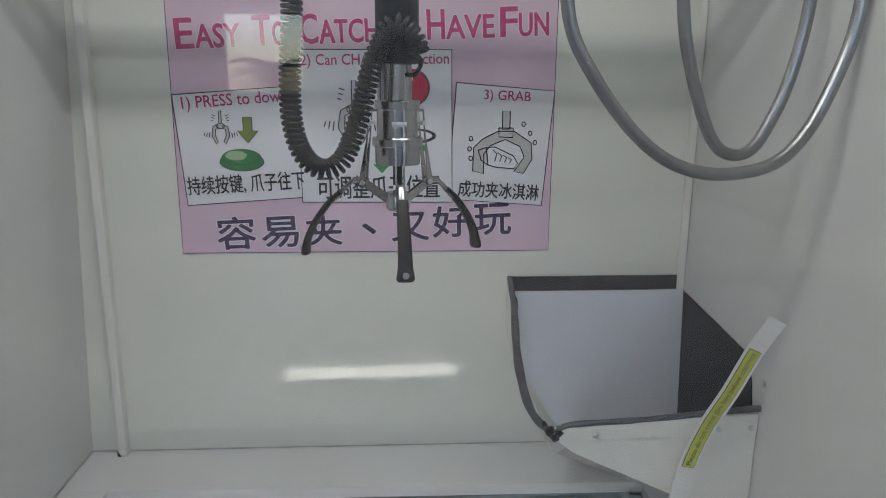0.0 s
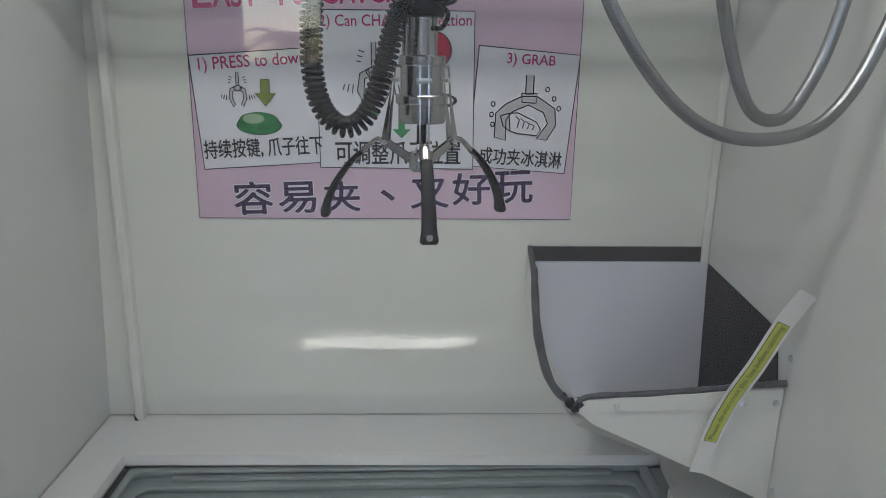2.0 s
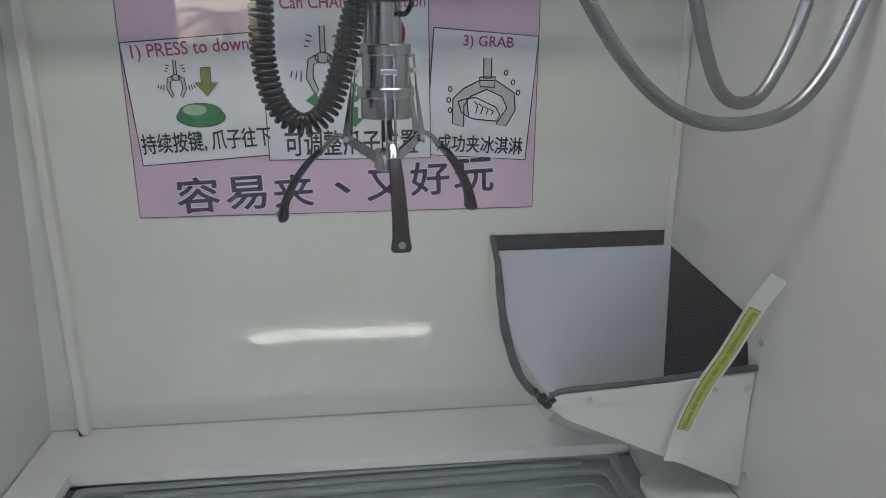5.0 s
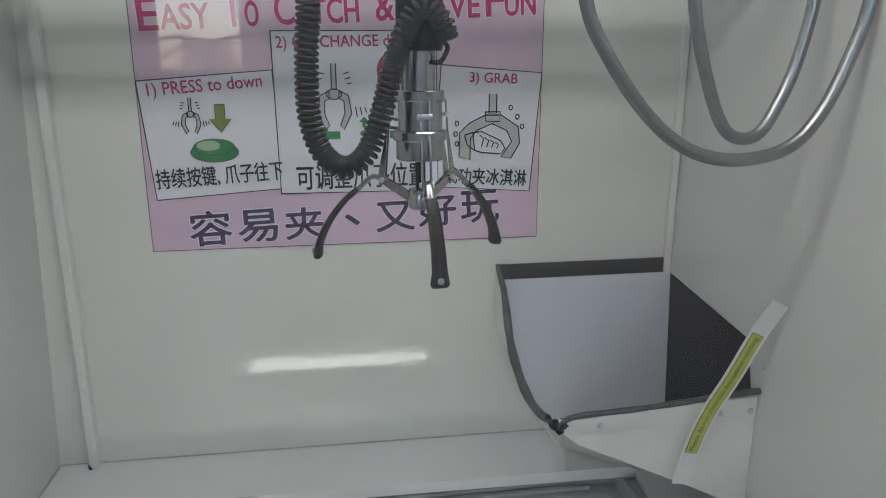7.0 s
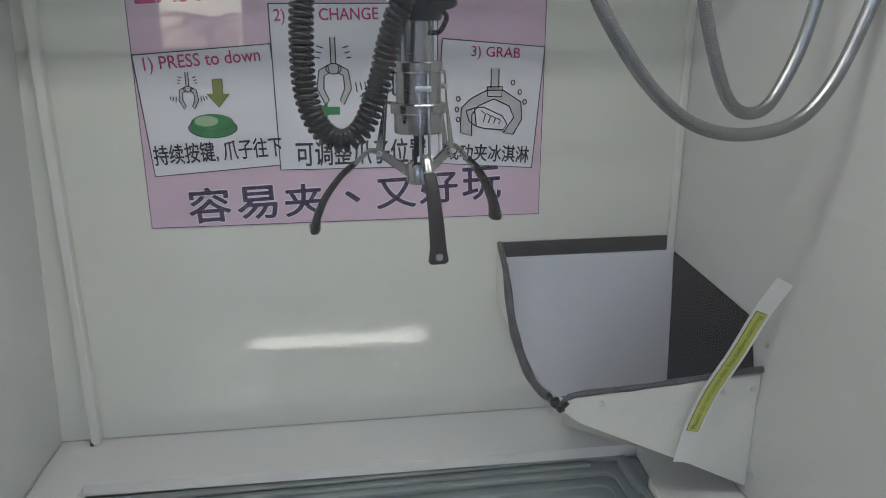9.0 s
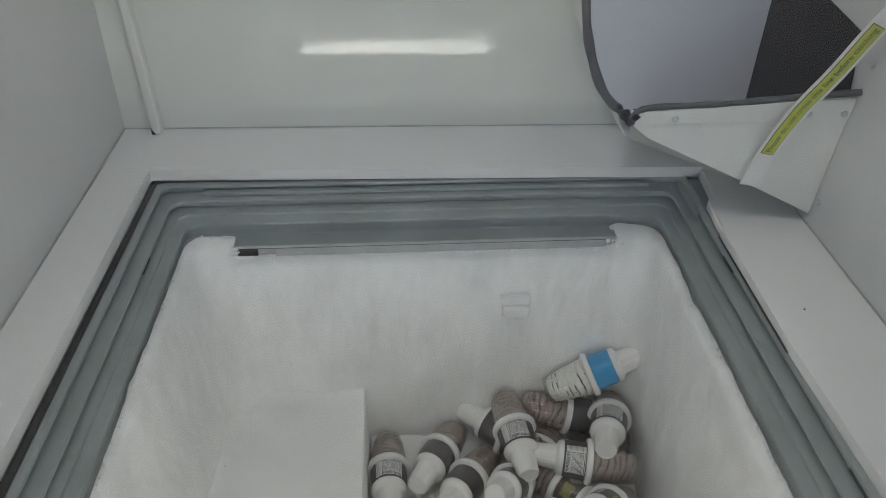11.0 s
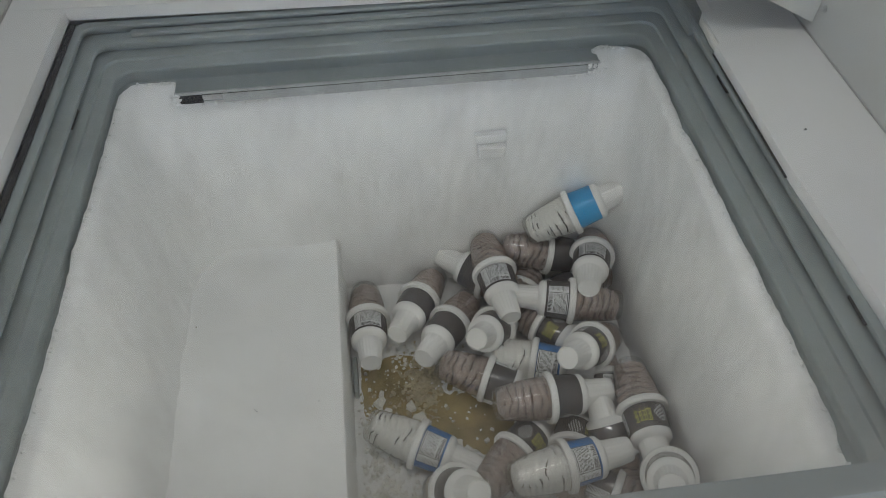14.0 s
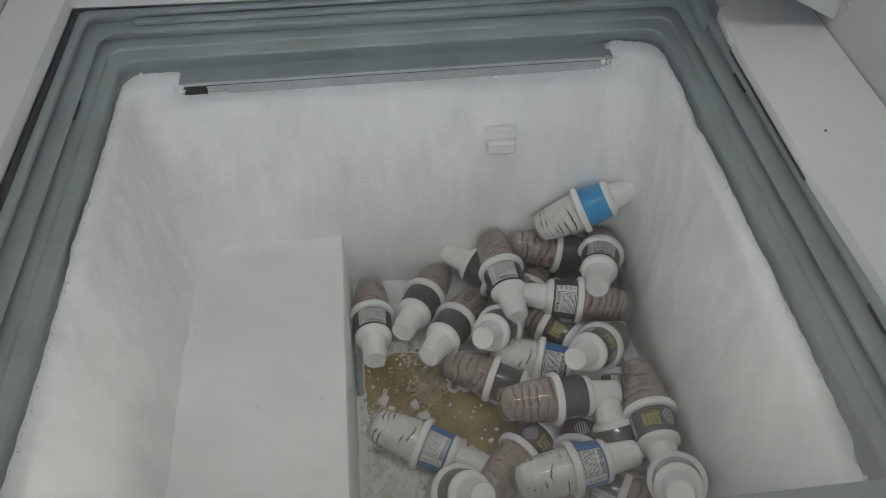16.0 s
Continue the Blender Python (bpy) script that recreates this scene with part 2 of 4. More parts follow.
def tube(path, radius, n=10, bm=None, ripple=0.0, flat=1.0):
    """A round bar along a path; ripple makes every other ring narrower; radius may be a function of 0..1."""
    b = bmesh.new() if bm is None else bm
    rings, fr = [], frames_along(path)
    for i, (p, t, s, u) in enumerate(fr):
        r = radius(i / (len(fr) - 1)) if callable(radius) else radius
        r *= 1 - ripple * (i % 2)
        rings.append([b.verts.new(p + r * (math.cos(2 * math.pi * k / n) * s + flat * math.sin(2 * math.pi * k / n) * u)) for k in range(n)])
    for p, q in zip(rings, rings[1:]):
        for k in range(n):
            b.faces.new((p[k], p[(k + 1) % n], q[(k + 1) % n], q[k]))
    b.faces.new(rings[0]), b.faces.new(rings[-1])
    return b


def moved(bm, m):
    bmesh.ops.transform(bm, matrix=m, verts=bm.verts)
    return bm


# ---- the cabinet's shell ----
X0, X1, YB, YF, LEDGE, TOP = -0.504, 0.50, 1.15, 0.22, 0.775, 1.95
XF = X0 - 0.021  # left wall spread towards the front to fit the camera's view
structure = dict(kind="structure", category="wall")
tagged(finish("wall_back", box(X0 - 0.02, X1 + 0.02, YB, YB + 0.02, 0.0, TOP), WALL), "glossy white back panel of the cabinet", **structure)
# Leans inward to follow its corner line in the camera's view.
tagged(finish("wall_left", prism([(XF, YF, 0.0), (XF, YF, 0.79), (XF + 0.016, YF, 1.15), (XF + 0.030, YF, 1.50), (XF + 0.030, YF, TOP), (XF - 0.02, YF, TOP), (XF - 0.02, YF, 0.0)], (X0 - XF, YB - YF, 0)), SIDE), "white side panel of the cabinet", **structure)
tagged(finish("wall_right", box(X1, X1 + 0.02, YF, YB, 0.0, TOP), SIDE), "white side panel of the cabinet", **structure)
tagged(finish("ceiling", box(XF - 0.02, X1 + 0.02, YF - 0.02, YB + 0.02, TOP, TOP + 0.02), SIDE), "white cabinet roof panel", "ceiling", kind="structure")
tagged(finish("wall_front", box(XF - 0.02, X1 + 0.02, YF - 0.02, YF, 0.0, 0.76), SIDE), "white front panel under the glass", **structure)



def lifted(b):
    """Raises the boards towards the left wall to fit the camera's view."""
    for v in b.verts:
        v.co.z += 0.009 * min(1, max(0, (-0.10 - v.co.x) / 0.40)) + 0.0025
    return b


# ledge boards round the freezer's mouth
ledge = dict(kind="structure", category="ledge")
tagged(finish("ledge_back", lifted(prism([(X0, YB, LEDGE - 0.018), (X0, 1.025, LEDGE - 0.018), (X1, 1.013, LEDGE - 0.018), (X1, YB, LEDGE - 0.018)], (0, 0, 0.018))), BOARD), "white board behind the freezer opening", **ledge)
tagged(finish("ledge_left", lifted(prism([(XF + 0.002, 0.30, LEDGE - 0.018), (-0.452, 0.30, LEDGE - 0.018), (-0.435, 1.025, LEDGE - 0.018), (X0, 1.025, LEDGE - 0.018)], (0, 0, 0.018))), BOARD), "white board beside the freezer opening", **ledge)
bm = prism([(0.385, 0.30, LEDGE - 0.018), (X1, 0.30, LEDGE - 0.018), (X1, 1.0125, LEDGE - 0.018), (0.402, 1.0135, LEDGE - 0.018), (0.396, 0.935, LEDGE - 0.018), (0.383, 0.93, LEDGE - 0.018), (0.380, 0.862, LEDGE - 0.018), (0.375, 0.858, LEDGE - 0.018), (0.373, 0.64, LEDGE - 0.018)], (0, 0, 0.018))
tagged(finish("ledge_right", bm, BOARD), "white board with a chipped corner beside the freezer opening", **ledge)
tagged(finish("ledge_front", box(XF, X1, YF, 0.296, LEDGE - 0.018, LEDGE - 0.006, 0.0015), BOARD), "white board under the front glass", **ledge)

# corner trims
trim = dict(kind="structure", category="trim")
bm = box(-0.455, -0.441, YB - 0.020, YB - 0.0005, LEDGE + 0.0115, TOP, 0.003)
tagged(finish("trim_left", bm, PAINT), "white cable trunking up the back panel", **trim)
# Dark triangle on the face stands for shade in the open end.
tagged(finish("trim_left_mouth_shade", prism([(-0.4556, YB - 0.0202, LEDGE + 0.0116), (-0.4490, YB - 0.0202, LEDGE + 0.0116), (-0.4556, YB - 0.0202, LEDGE + 0.0215)], (0, -0.0008, 0)), SHADE_AND_SPECKS), "dark patch for shade in the open trunking end", **trim)
tagged(finish("trim_right", box(0.487, 0.499, YB - 0.009, YB - 0.0005, LEDGE, TOP, 0.002), PAINT), "white corner strip", **trim)
tagged(finish("trim_seam", lifted(box(X0 + 0.002, X1 - 0.002, YB - 0.0022, YB - 0.0004, LEDGE + 0.0006, LEDGE + 0.0018)), SEAM), "thin grey joint along the back board", **trim)
tagged(finish("trim_seam_right", box(X1 - 0.0022, X1 - 0.0004, 0.30, YB - 0.004, LEDGE + 0.0006, LEDGE + 0.0018), SEAM), "thin grey joint along the side board", **trim)
tagged(finish("trim_seam_left", lifted(prism([(XF + 0.0022, 0.30, LEDGE + 0.0006), (XF + 0.0040, 0.30, LEDGE + 0.0006), (X0 + 0.0022, YB - 0.004, LEDGE + 0.0006), (X0 + 0.0004, YB - 0.004, LEDGE + 0.0006)], (0, 0, 0.0012))), SEAM), "thin grey joint along the side board", **trim)

# front glass
pane = finish("window_1", box(X0 + 0.003, X1 - 0.003, 0.255, 0.261, LEDGE - 0.0058, TOP - 0.002), GLASS)
pane.visible_shadow = False
tagged(pane, "clear front glass of the cabinet", "window", kind="structure")

# ceiling tube
lamp = thing("tube_light", (0, 0.50, 1.90), "white tube lamp under the cabinet roof", "lamp")
part("housing", box(-0.43, 0.43, -0.03, 0.03, 0.012, 0.0495, 0.003), PAINT, lamp)
part("tube", tube([Vector((-0.42, 0, 0)), Vector((0.42, 0, 0))], 0.013, 14), TUBE_TOP, lamp, "lit white tube", smooth=40)

# ---- chest freezer ----
FX0, FX1, FY0, FY1 = -0.447, 0.383, 0.297, 1.031
freezer = thing("chest_freezer", (0, 0, 0), "open chest freezer with grey plastic rim and thick white frost", "freezer")


def rounded(x0, x1, y0, y1, r, n=6):
    pts = []
    for cx, cy, a0 in ((x1 - r, y1 - r, 0), (x0 + r, y1 - r, 90), (x0 + r, y0 + r, 180), (x1 - r, y0 + r, 270)):
        for k in range(n + 1):
            a = radians(a0 + 90 * k / n)
            pts.append((cx + r * math.cos(a), cy + r * math.sin(a)))
    return pts


def skew(b):
    """Shear to fit the camera's view: the left side closes in towards the back."""
    for v in b.verts:
        v.co.x += 0.015 * min(1, max(0, -v.co.x / 0.40)) * (v.co.y - 0.31) / 0.71 * min(1, max(0, (v.co.z - 0.40) / 0.26))
    return b


def loft(profile, r0):
    b = bmesh.new()
    rings = []
    for d, z in profile:
        rings.append([b.verts.new((x, y, z)) for x, y in rounded(FX0 + d, FX1 - d, FY0 + d, FY1 - d, r0 + d * 0.25)])
    n = len(rings[0])
    for p, q in zip(rings, rings[1:]):
        for k in range(n):
            b.faces.new((p[k], p[(k + 1) % n], q[(k + 1) % n], q[k]))
    return b


RIM = [(0.0, 0.70), (0.0, 0.758), (0.0035, 0.761), (0.0095, 0.761), (0.0122, 0.7595), (0.0128, 0.7560), (0.0060, 0.7545), (0.0060, 0.7448), (0.0130, 0.7432), (0.0222, 0.7422), (0.0252, 0.7405), (0.0258, 0.7370), (0.0185, 0.7355), (0.0185, 0.7265), (0.0262, 0.7248), (0.0320, 0.7222), (0.0326, 0.7180), (0.0415, 0.7140), (0.0445, 0.7120), (0.0456, 0.7090), (0.0385, 0.7072), (0.0385, 0.6880), (0.0440, 0.6800), (0.0450, 0.655), (0.040, 0.650)]
part("rim", skew(loft(RIM, 0.012)), GREY, freezer, "stepped grey plastic rim", smooth=28)
part("rim_corner", box(0.3705, 0.4080, 0.925, 1.016, 0.742, 0.7556, 0.002), GREY, freezer, "grey rim corner under the chipped board")
part("front_lip", box(FX0 + 0.004, FX1 - 0.004, 0.2972, 0.337, 0.70, 0.7635, 0.003), GREY, freezer, "grey plastic front edge")
# Dark strips laid over the rim stand in for shade in the gap.
part("rim_gap_shade", prism([(-0.4525, 0.31, 0.7625), (-0.4440, 0.31, 0.7625), (-0.4275, 1.022, 0.7625), (-0.4355, 1.022, 0.7625)], (0, 0, 0.0006)), SHADE_AND_SPECKS, freezer, "dark strip for the shade in the gap beside the rim")
part("rim_gap_shade", prism([(0.3700, 0.64, 0.7625), (0.3765, 0.64, 0.7625), (0.3785, 0.858, 0.7625), (0.3725, 0.858, 0.7625)], (0, 0, 0.0006)), SHADE_AND_SPECKS, freezer, "dark strip for the shade in the gap beside the rim")
# Dark blocks on the risers stand in for the shade inside slots.
for x0, x1, y0, y1, z0, z1 in ((-0.4290, -0.4240, 0.854, 0.887, 0.7285, 0.7350), (-0.4290, -0.4240, 0.47, 0.50, 0.7285, 0.7350), (0.3735, 0.3775, 0.80, 0.832, 0.7468, 0.7538), (0.3735, 0.3775, 0.464, 0.496, 0.7468, 0.7538)):
    part("slot", skew(box(x0, x1, y0, y1, z0, z1)), SHADE_AND_SPECKS, freezer, "dark block for the shade in a rim slot")

# frost lining: top edge uneven, walls closing in slightly towards the floor
FLOOR = 0.262
STEP = 0.385


def FROST_TOP(x, y):
    q = Vector((x * 9, y * 9, 0.0))
    return 0.688 - 0.010 * max(0, (0.47 - y) / 0.1) * (x > 0) + 0.005 * noise.noise(q * 1.3) + 0.004 * noise.noise(q * 4.1) + 0.0018 * noise.noise(q * 11) + 0.0014 * noise.noise(q * 31)


def frost_wall():
    b = bmesh.new()
    ring = rounded(FX0 + 0.042, FX1 - 0.042, FY0 + 0.042, FY1 - 0.042, 0.030, 8)
    counts, dense = [], []
    for i, (x, y) in enumerate(ring):
        x2, y2 = ring[(i + 1) % len(ring)]
        m = max(1, int(math.hypot(x2 - x, y2 - y) / 0.0042))
        counts.append(m)
        dense += [(x + (x2 - x) * k / m, y + (y2 - y) * k / m) for k in range(m)]
    first = dense
    n, rows, rings = len(dense), 70, []
    for j in range(rows + 1):
        f = (j / rows) ** 1.8
        bulge = 0.016 * (1 - math.exp(-f * 80)) - 0.002 * min(1, f * 8)
        x0, x1 = FX0 + 0.042 + bulge + 0.038 * f, FX1 - 0.042 - bulge + 0.004 * f
        y0, y1 = FY0 + 0.042 - 0.3 * bulge, FY1 - 0.042 - bulge - 0.062 * f
        corner = rounded(x0, x1, y0, y1, 0.030 + 0.035 * min(1, f * 1.6), 8)
        layer, dense = [], []
        for (a, m), (c, o) in zip(zip(corner, counts), zip(corner[1:] + corner[:1], counts)):
            dense += [(a[0] + (c[0] - a[0]) * k / m, a[1] + (c[1] - a[1]) * k / m) for k in range(m)]
        for i, (x, y) in enumerate(dense):
            a, c = dense[(i - 4) % n], dense[(i + 4) % n]
            d = Vector((-(c[1] - a[1]), c[0] - a[0], 0)).normalized()
            edge = FROST_TOP(*first[i])
            if first[i][1] > 0.95:
                edge -= 0.017 * min(1, max(0, (first[i][0] + 0.335) / 0.03)) * min(1, max(0, (0.275 - first[i][0]) / 0.03))
            z = edge + (FLOOR - 0.004 - edge) * f
            left = min(1, max(0, (-0.09 - x) / 0.06))
            thick = 0.010 * left * f * max(0, -d.y)
            lump = 0.005 * noise.noise(Vector((x * 11, y * 11, z * 7))) + 0.0024 * noise.noise(Vector((x * 27, y * 27, z * 16))) + 0.0013 * noise.noise(Vector((x * 60, y * 60, z * 30))) + 0.0008 * noise.noise(Vector((x * 130, y * 130, z * 90)))
            w = Vector((x, y, z)) + d * (thick + lump * min(1, f * 14))
            layer.append(b.verts.new(w))
        rings.append(layer)
    for p, q in zip(rings, rings[1:]):
        for k in range(n):
            b.faces.new((p[k], p[(k + 1) % n], q[(k + 1) % n], q[k]))
    return b


def frost_tufts():
    """Loose frost crystals clinging to the uneven upper edge of the lining."""
    b, r = bmesh.new(), random.Random(8)
    for k in range(900):
        side = r.choice(("left", "right", "right", "corner", "back"))
        y = r.uniform(0.36, 0.975)
        if side == "left":
            x = FX0 + 0.0455
        elif side == "right":
            x = FX1 - 0.0455
        else:
            x, y = r.choice((r.uniform(-0.385, -0.315), r.uniform(0.268, 0.322))) if side == "corner" else r.uniform(-0.31, 0.26), FY1 - 0.0455
        top = FROST_TOP(x, y) - (0.017 if side == "back" else 0)
        z, s = top - 0.003 + r.gauss(0, 0.0025), r.uniform(0.0007, 0.0024)
        turn = pose(x, y, z, r.uniform(0, 180), r.uniform(0, 180), 0)
        for v in bmesh.ops.create_icosphere(b, subdivisions=1, radius=s)["verts"]:
            v.co = turn @ Vector((v.co.x * r.uniform(0.6, 1.5), v.co.y, v.co.z * r.uniform(0.6, 1.3)))
    return b


part("frost_edge", skew(frost_tufts()), FROST, freezer, "crumbly white frost along the rim", smooth=50)
part("frost_lining", skew(frost_wall()), FROST, freezer, "thick white frost on the freezer walls", smooth=70)


def sheet(x0, x1, y0, y1, z, nx, ny, height):
    b = bmesh.new()
    g = [[b.verts.new((x0 + (x1 - x0) * i / nx, y0 + (y1 - y0) * j / ny, z + height(x0 + (x1 - x0) * i / nx, y0 + (y1 - y0) * j / ny))) for i in range(nx + 1)] for j in range(ny + 1)]
    for j in range(ny):
        for i in range(nx):
            b.faces.new((g[j][i], g[j][i + 1], g[j + 1][i + 1], g[j + 1][i]))
    return b


def floor_height(x, y):
    h = 0.004 * noise.noise(Vector((x * 18, y * 18, 4))) + 0.0025 * noise.noise(Vector((x * 55, y * 55, 9))) + 0.0016 * noise.noise(Vector((x * 140, y * 140, 2)))
    h += 0.035 * max(0, (y - 0.86) / 0.1) ** 2 + 0.012 * max(0, (-0.112 - x) / 0.02)
    # hollows that hold the syrup
    for cx, cy, rx, ry, turn, deep in ((0.048, 0.640, 0.085, 0.040, -28, 0.009), (-0.068, 0.715, 0.062, 0.066, 0, 0.0065), (-0.01, 0.60, 0.03, 0.03, 0, 0.004)):
        c, q = math.cos(radians(turn)), math.sin(radians(turn))
        u, w = ((x - cx) * c + (y - cy) * q) / rx, (-(x - cx) * q + (y - cy) * c) / ry
        h -= deep * math.exp(-(u * u + w * w) ** 1.5)
    return h


part("frosted_floor", sheet(-0.135, 0.36, 0.33, 0.975, FLOOR, 190, 240, floor_height), FLOOR_ICE, freezer, "frosted freezer floor", smooth=80)
bm = bmesh.new()
NX, NY = 70, 110
grid = []
for j in range(NY + 1):
    row = []
    for i in range(NX + 1):
        u = 0.355 * i / NX
        y = 0.34 + 0.61 * j / NY
        # top runs level, rolls over a soft edge and drops to the floor
        flat, roll = 0.281, 0.005
        if u < flat:
            x, z = -0.42 + u, STEP
        elif u < flat + 0.008:
            a = (u - flat) / 0.008 * math.pi / 2
            x, z = -0.42 + flat + roll * math.sin(a), STEP - roll + roll * math.cos(a)
        else:
            f = (u - flat - 0.008) / (0.355 - flat - 0.008)
            x, z = -0.42 + flat + roll + 0.006 * f, STEP - roll - 0.15 * f
        q = Vector((x, y, z))
        lump = 0.003 * noise.noise(q * 9) + 0.0012 * noise.noise(q * 34) + 0.0006 * noise.noise(q * 110)
        z += lump + 0.03 * max(0, (-0.345 - x) / 0.05) ** 2 + 0.03 * max(0, (y - 0.90) / 0.05) ** 2
        x += 0.003 * noise.noise(Vector((3, y * 30, z * 22))) * (u > 0.30)
        row.append(bm.verts.new((x, y, z)))
    grid.append(row)
for j in range(NY):
    for i in range(NX):
        bm.faces.new((grid[j][i], grid[j][i + 1], grid[j + 1][i + 1], grid[j + 1][i]))
part("motor_hump", bm, FLOOR_ICE, freezer, "smooth frosted white step over the motor", smooth=50)
part("bare_patch", box(-0.1270, -0.1195, 0.700, 0.765, 0.266, 0.288, 0.002), GREY, freezer, "bare grey lining behind the ice")
part("back_rail", box(-0.318, 0.270, 0.962, 0.992, 0.670, 0.6870, 0.001), GREY, freezer, "grey ledge under the back rim")
part("rail_lip", box(-0.318, 0.270, 0.9590, 0.9618, 0.6842, 0.6885, 0.0006), RAIL, freezer, "thin pale lip along the back ledge")
# Thin dark bar painted in as the shade under the lip.
part("rail_groove_shade", box(-0.300, 0.262, 0.9598, 0.9616, 0.6828, 0.6840), SHADE_AND_SPECKS, freezer)
part("rail_face", box(-0.2560, 0.262, 0.9600, 0.9618, 0.668, 0.6824, 0.0005), RAIL, freezer, "pale frosted face of the back ledge")
part("rail_block", box(-0.2820, -0.2570, 0.9600, 0.9618, 0.6735, 0.6820, 0.0005), SEAM, freezer)
# Dark slab in place of a shaded hollow; nothing is recessed.
part("hollow", box(-0.3140, -0.2830, 0.9604, 0.9618, 0.6690, 0.6820, 0.001), SHADE_AND_SPECKS, freezer, "dark slab for the shade in a frost hollow")
bm, rr = bmesh.new(), random.Random(5)
for k in range(190):
    x = rr.choice((rr.uniform(-0.315, 0.262), rr.uniform(-0.315, 0.262), rr.gauss(0.262, 0.008), rr.gauss(-0.318, 0.004)))
    z = 0.6665 + rr.gauss(0, 0.0014) if -0.312 < x < 0.256 else rr.uniform(0.667, 0.686)
    turn = pose(x, 0.9595 + rr.uniform(-0.001, 0.003), z, rr.uniform(0, 180), rr.uniform(0, 180), 0)
    for v in bmesh.ops.create_icosphere(bm, subdivisions=1, radius=rr.uniform(0.0008, 0.0026))["verts"]:
        v.co = turn @ Vector((v.co.x * rr.uniform(0.8, 2.6), v.co.y, v.co.z * 0.7))
part("rail_frost", bm, FROST, freezer, "ragged frost along the back ledge", smooth=50)
part("rim_strip", box(-0.362, 0.325, 1.0125, 1.0215, 0.7445, 0.7510, 0.0012), GREY, freezer, "narrow raised strip along the back rim")
bm = prism([(0.094, 0.945, 0.578), (0.143, 0.945, 0.578), (0.141, 0.945, 0.562), (0.098, 0.945, 0.562)], (0, 0.012, 0), bevel=0.001)
part("thermostat_clip", bm, FLOOR_ICE, freezer, "small bracket frozen into the wall")
part("frosted_ledge", box(0.098, 0.142, 0.936, 0.957, 0.540, 0.561, 0.004), FROST, freezer)
bm = tube([Vector((-0.30, 0.347, 0.580)), Vector((0.185, 0.347, 0.580))], 0.006, 12)
part("light_strip", bm, TUBE, freezer, "lit white lamp strip under the front edge", smooth=40)
# Added shield, unseen: blocks the strip's light from the near floor.
part("strip_light_shield", box(-0.305, 0.19, 0.336, 0.358, 0.566, 0.5735, 0.001), METAL, freezer, "unseen metal shield added to keep strip light off the floor")
part("tank", box(-0.46, 0.40, 0.31, 1.02, 0.12, 0.20), GREY, freezer)

# syrup and crumbs on the freezer floor
outline = []
for k in range(96):
    a = 2 * math.pi * k / 96
    r = 1 + 0.10 * noise.noise(Vector((math.cos(a) * 2, math.sin(a) * 2, 2)))
    x, y = 0.150 * r * math.cos(a), 0.086 * r * math.sin(a)
    outline.append((max(-0.122, -0.004 + x * 0.90 + y * 0.42), 0.668 - x * 0.42 + y * 0.95, FLOOR - 0.006))
tagged(finish("syrup_puddle", prism(outline, (0, 0, 0.0046)), PUDDLE), "melted yellow-brown syrup puddle on the freezer floor", "puddle")

rng = random.Random(4)


def crumbs(name, spots, sizes, mat, label):
    """Loose broken pieces strewn over the floor; spots: how many, middle and spread of each drift."""
    b = bmesh.new()
    for count, cx, cy, sx, sy in spots:
        for k in range(count):
            x, y = rng.gauss(cx, sx), rng.gauss(cy, sy)
            if not (-0.124 < x < 0.30 and 0.36 < y < 0.90):
                continue
            r = rng.choice(sizes)
            turn = pose(x, y, max(FLOOR + floor_height(x, y), FLOOR - 0.002) + 0.3 * r, rng.uniform(0, 180), rng.uniform(0, 180), rng.uniform(0, 180))
            for v in bmesh.ops.create_icosphere(b, subdivisions=1, radius=r)["verts"]:
                v.co = turn @ (Vector((v.co.x, v.co.y, v.co.z * 0.7)) * rng.uniform(0.6, 1.35))
    return tagged(finish(name, b, mat, smooth=25), label, "ice", kind="stuff")


crumbs("ice_crumbs", ((330, -0.095, 0.55, 0.022, 0.06), (240, -0.02, 0.525, 0.05, 0.03), (120, -0.03, 0.765, 0.03, 0.018), (40, 0.03, 0.665, 0.05, 0.03), (60, -0.10, 0.79, 0.012, 0.03), (130, -0.105, 0.625, 0.012, 0.035)), (0.0014, 0.002, 0.003, 0.0042), RUBBLE, "loose broken ice crumbs on the freezer floor")
crumbs("stained_slush", ((560, -0.018, 0.715, 0.016, 0.026), (150, 0.01, 0.745, 0.02, 0.014), (60, -0.06, 0.70, 0.04, 0.04)), (0.001, 0.0015, 0.0022, 0.0032, 0.0048), SLUSH, "yellow-stained crushed ice heaped in the syrup")
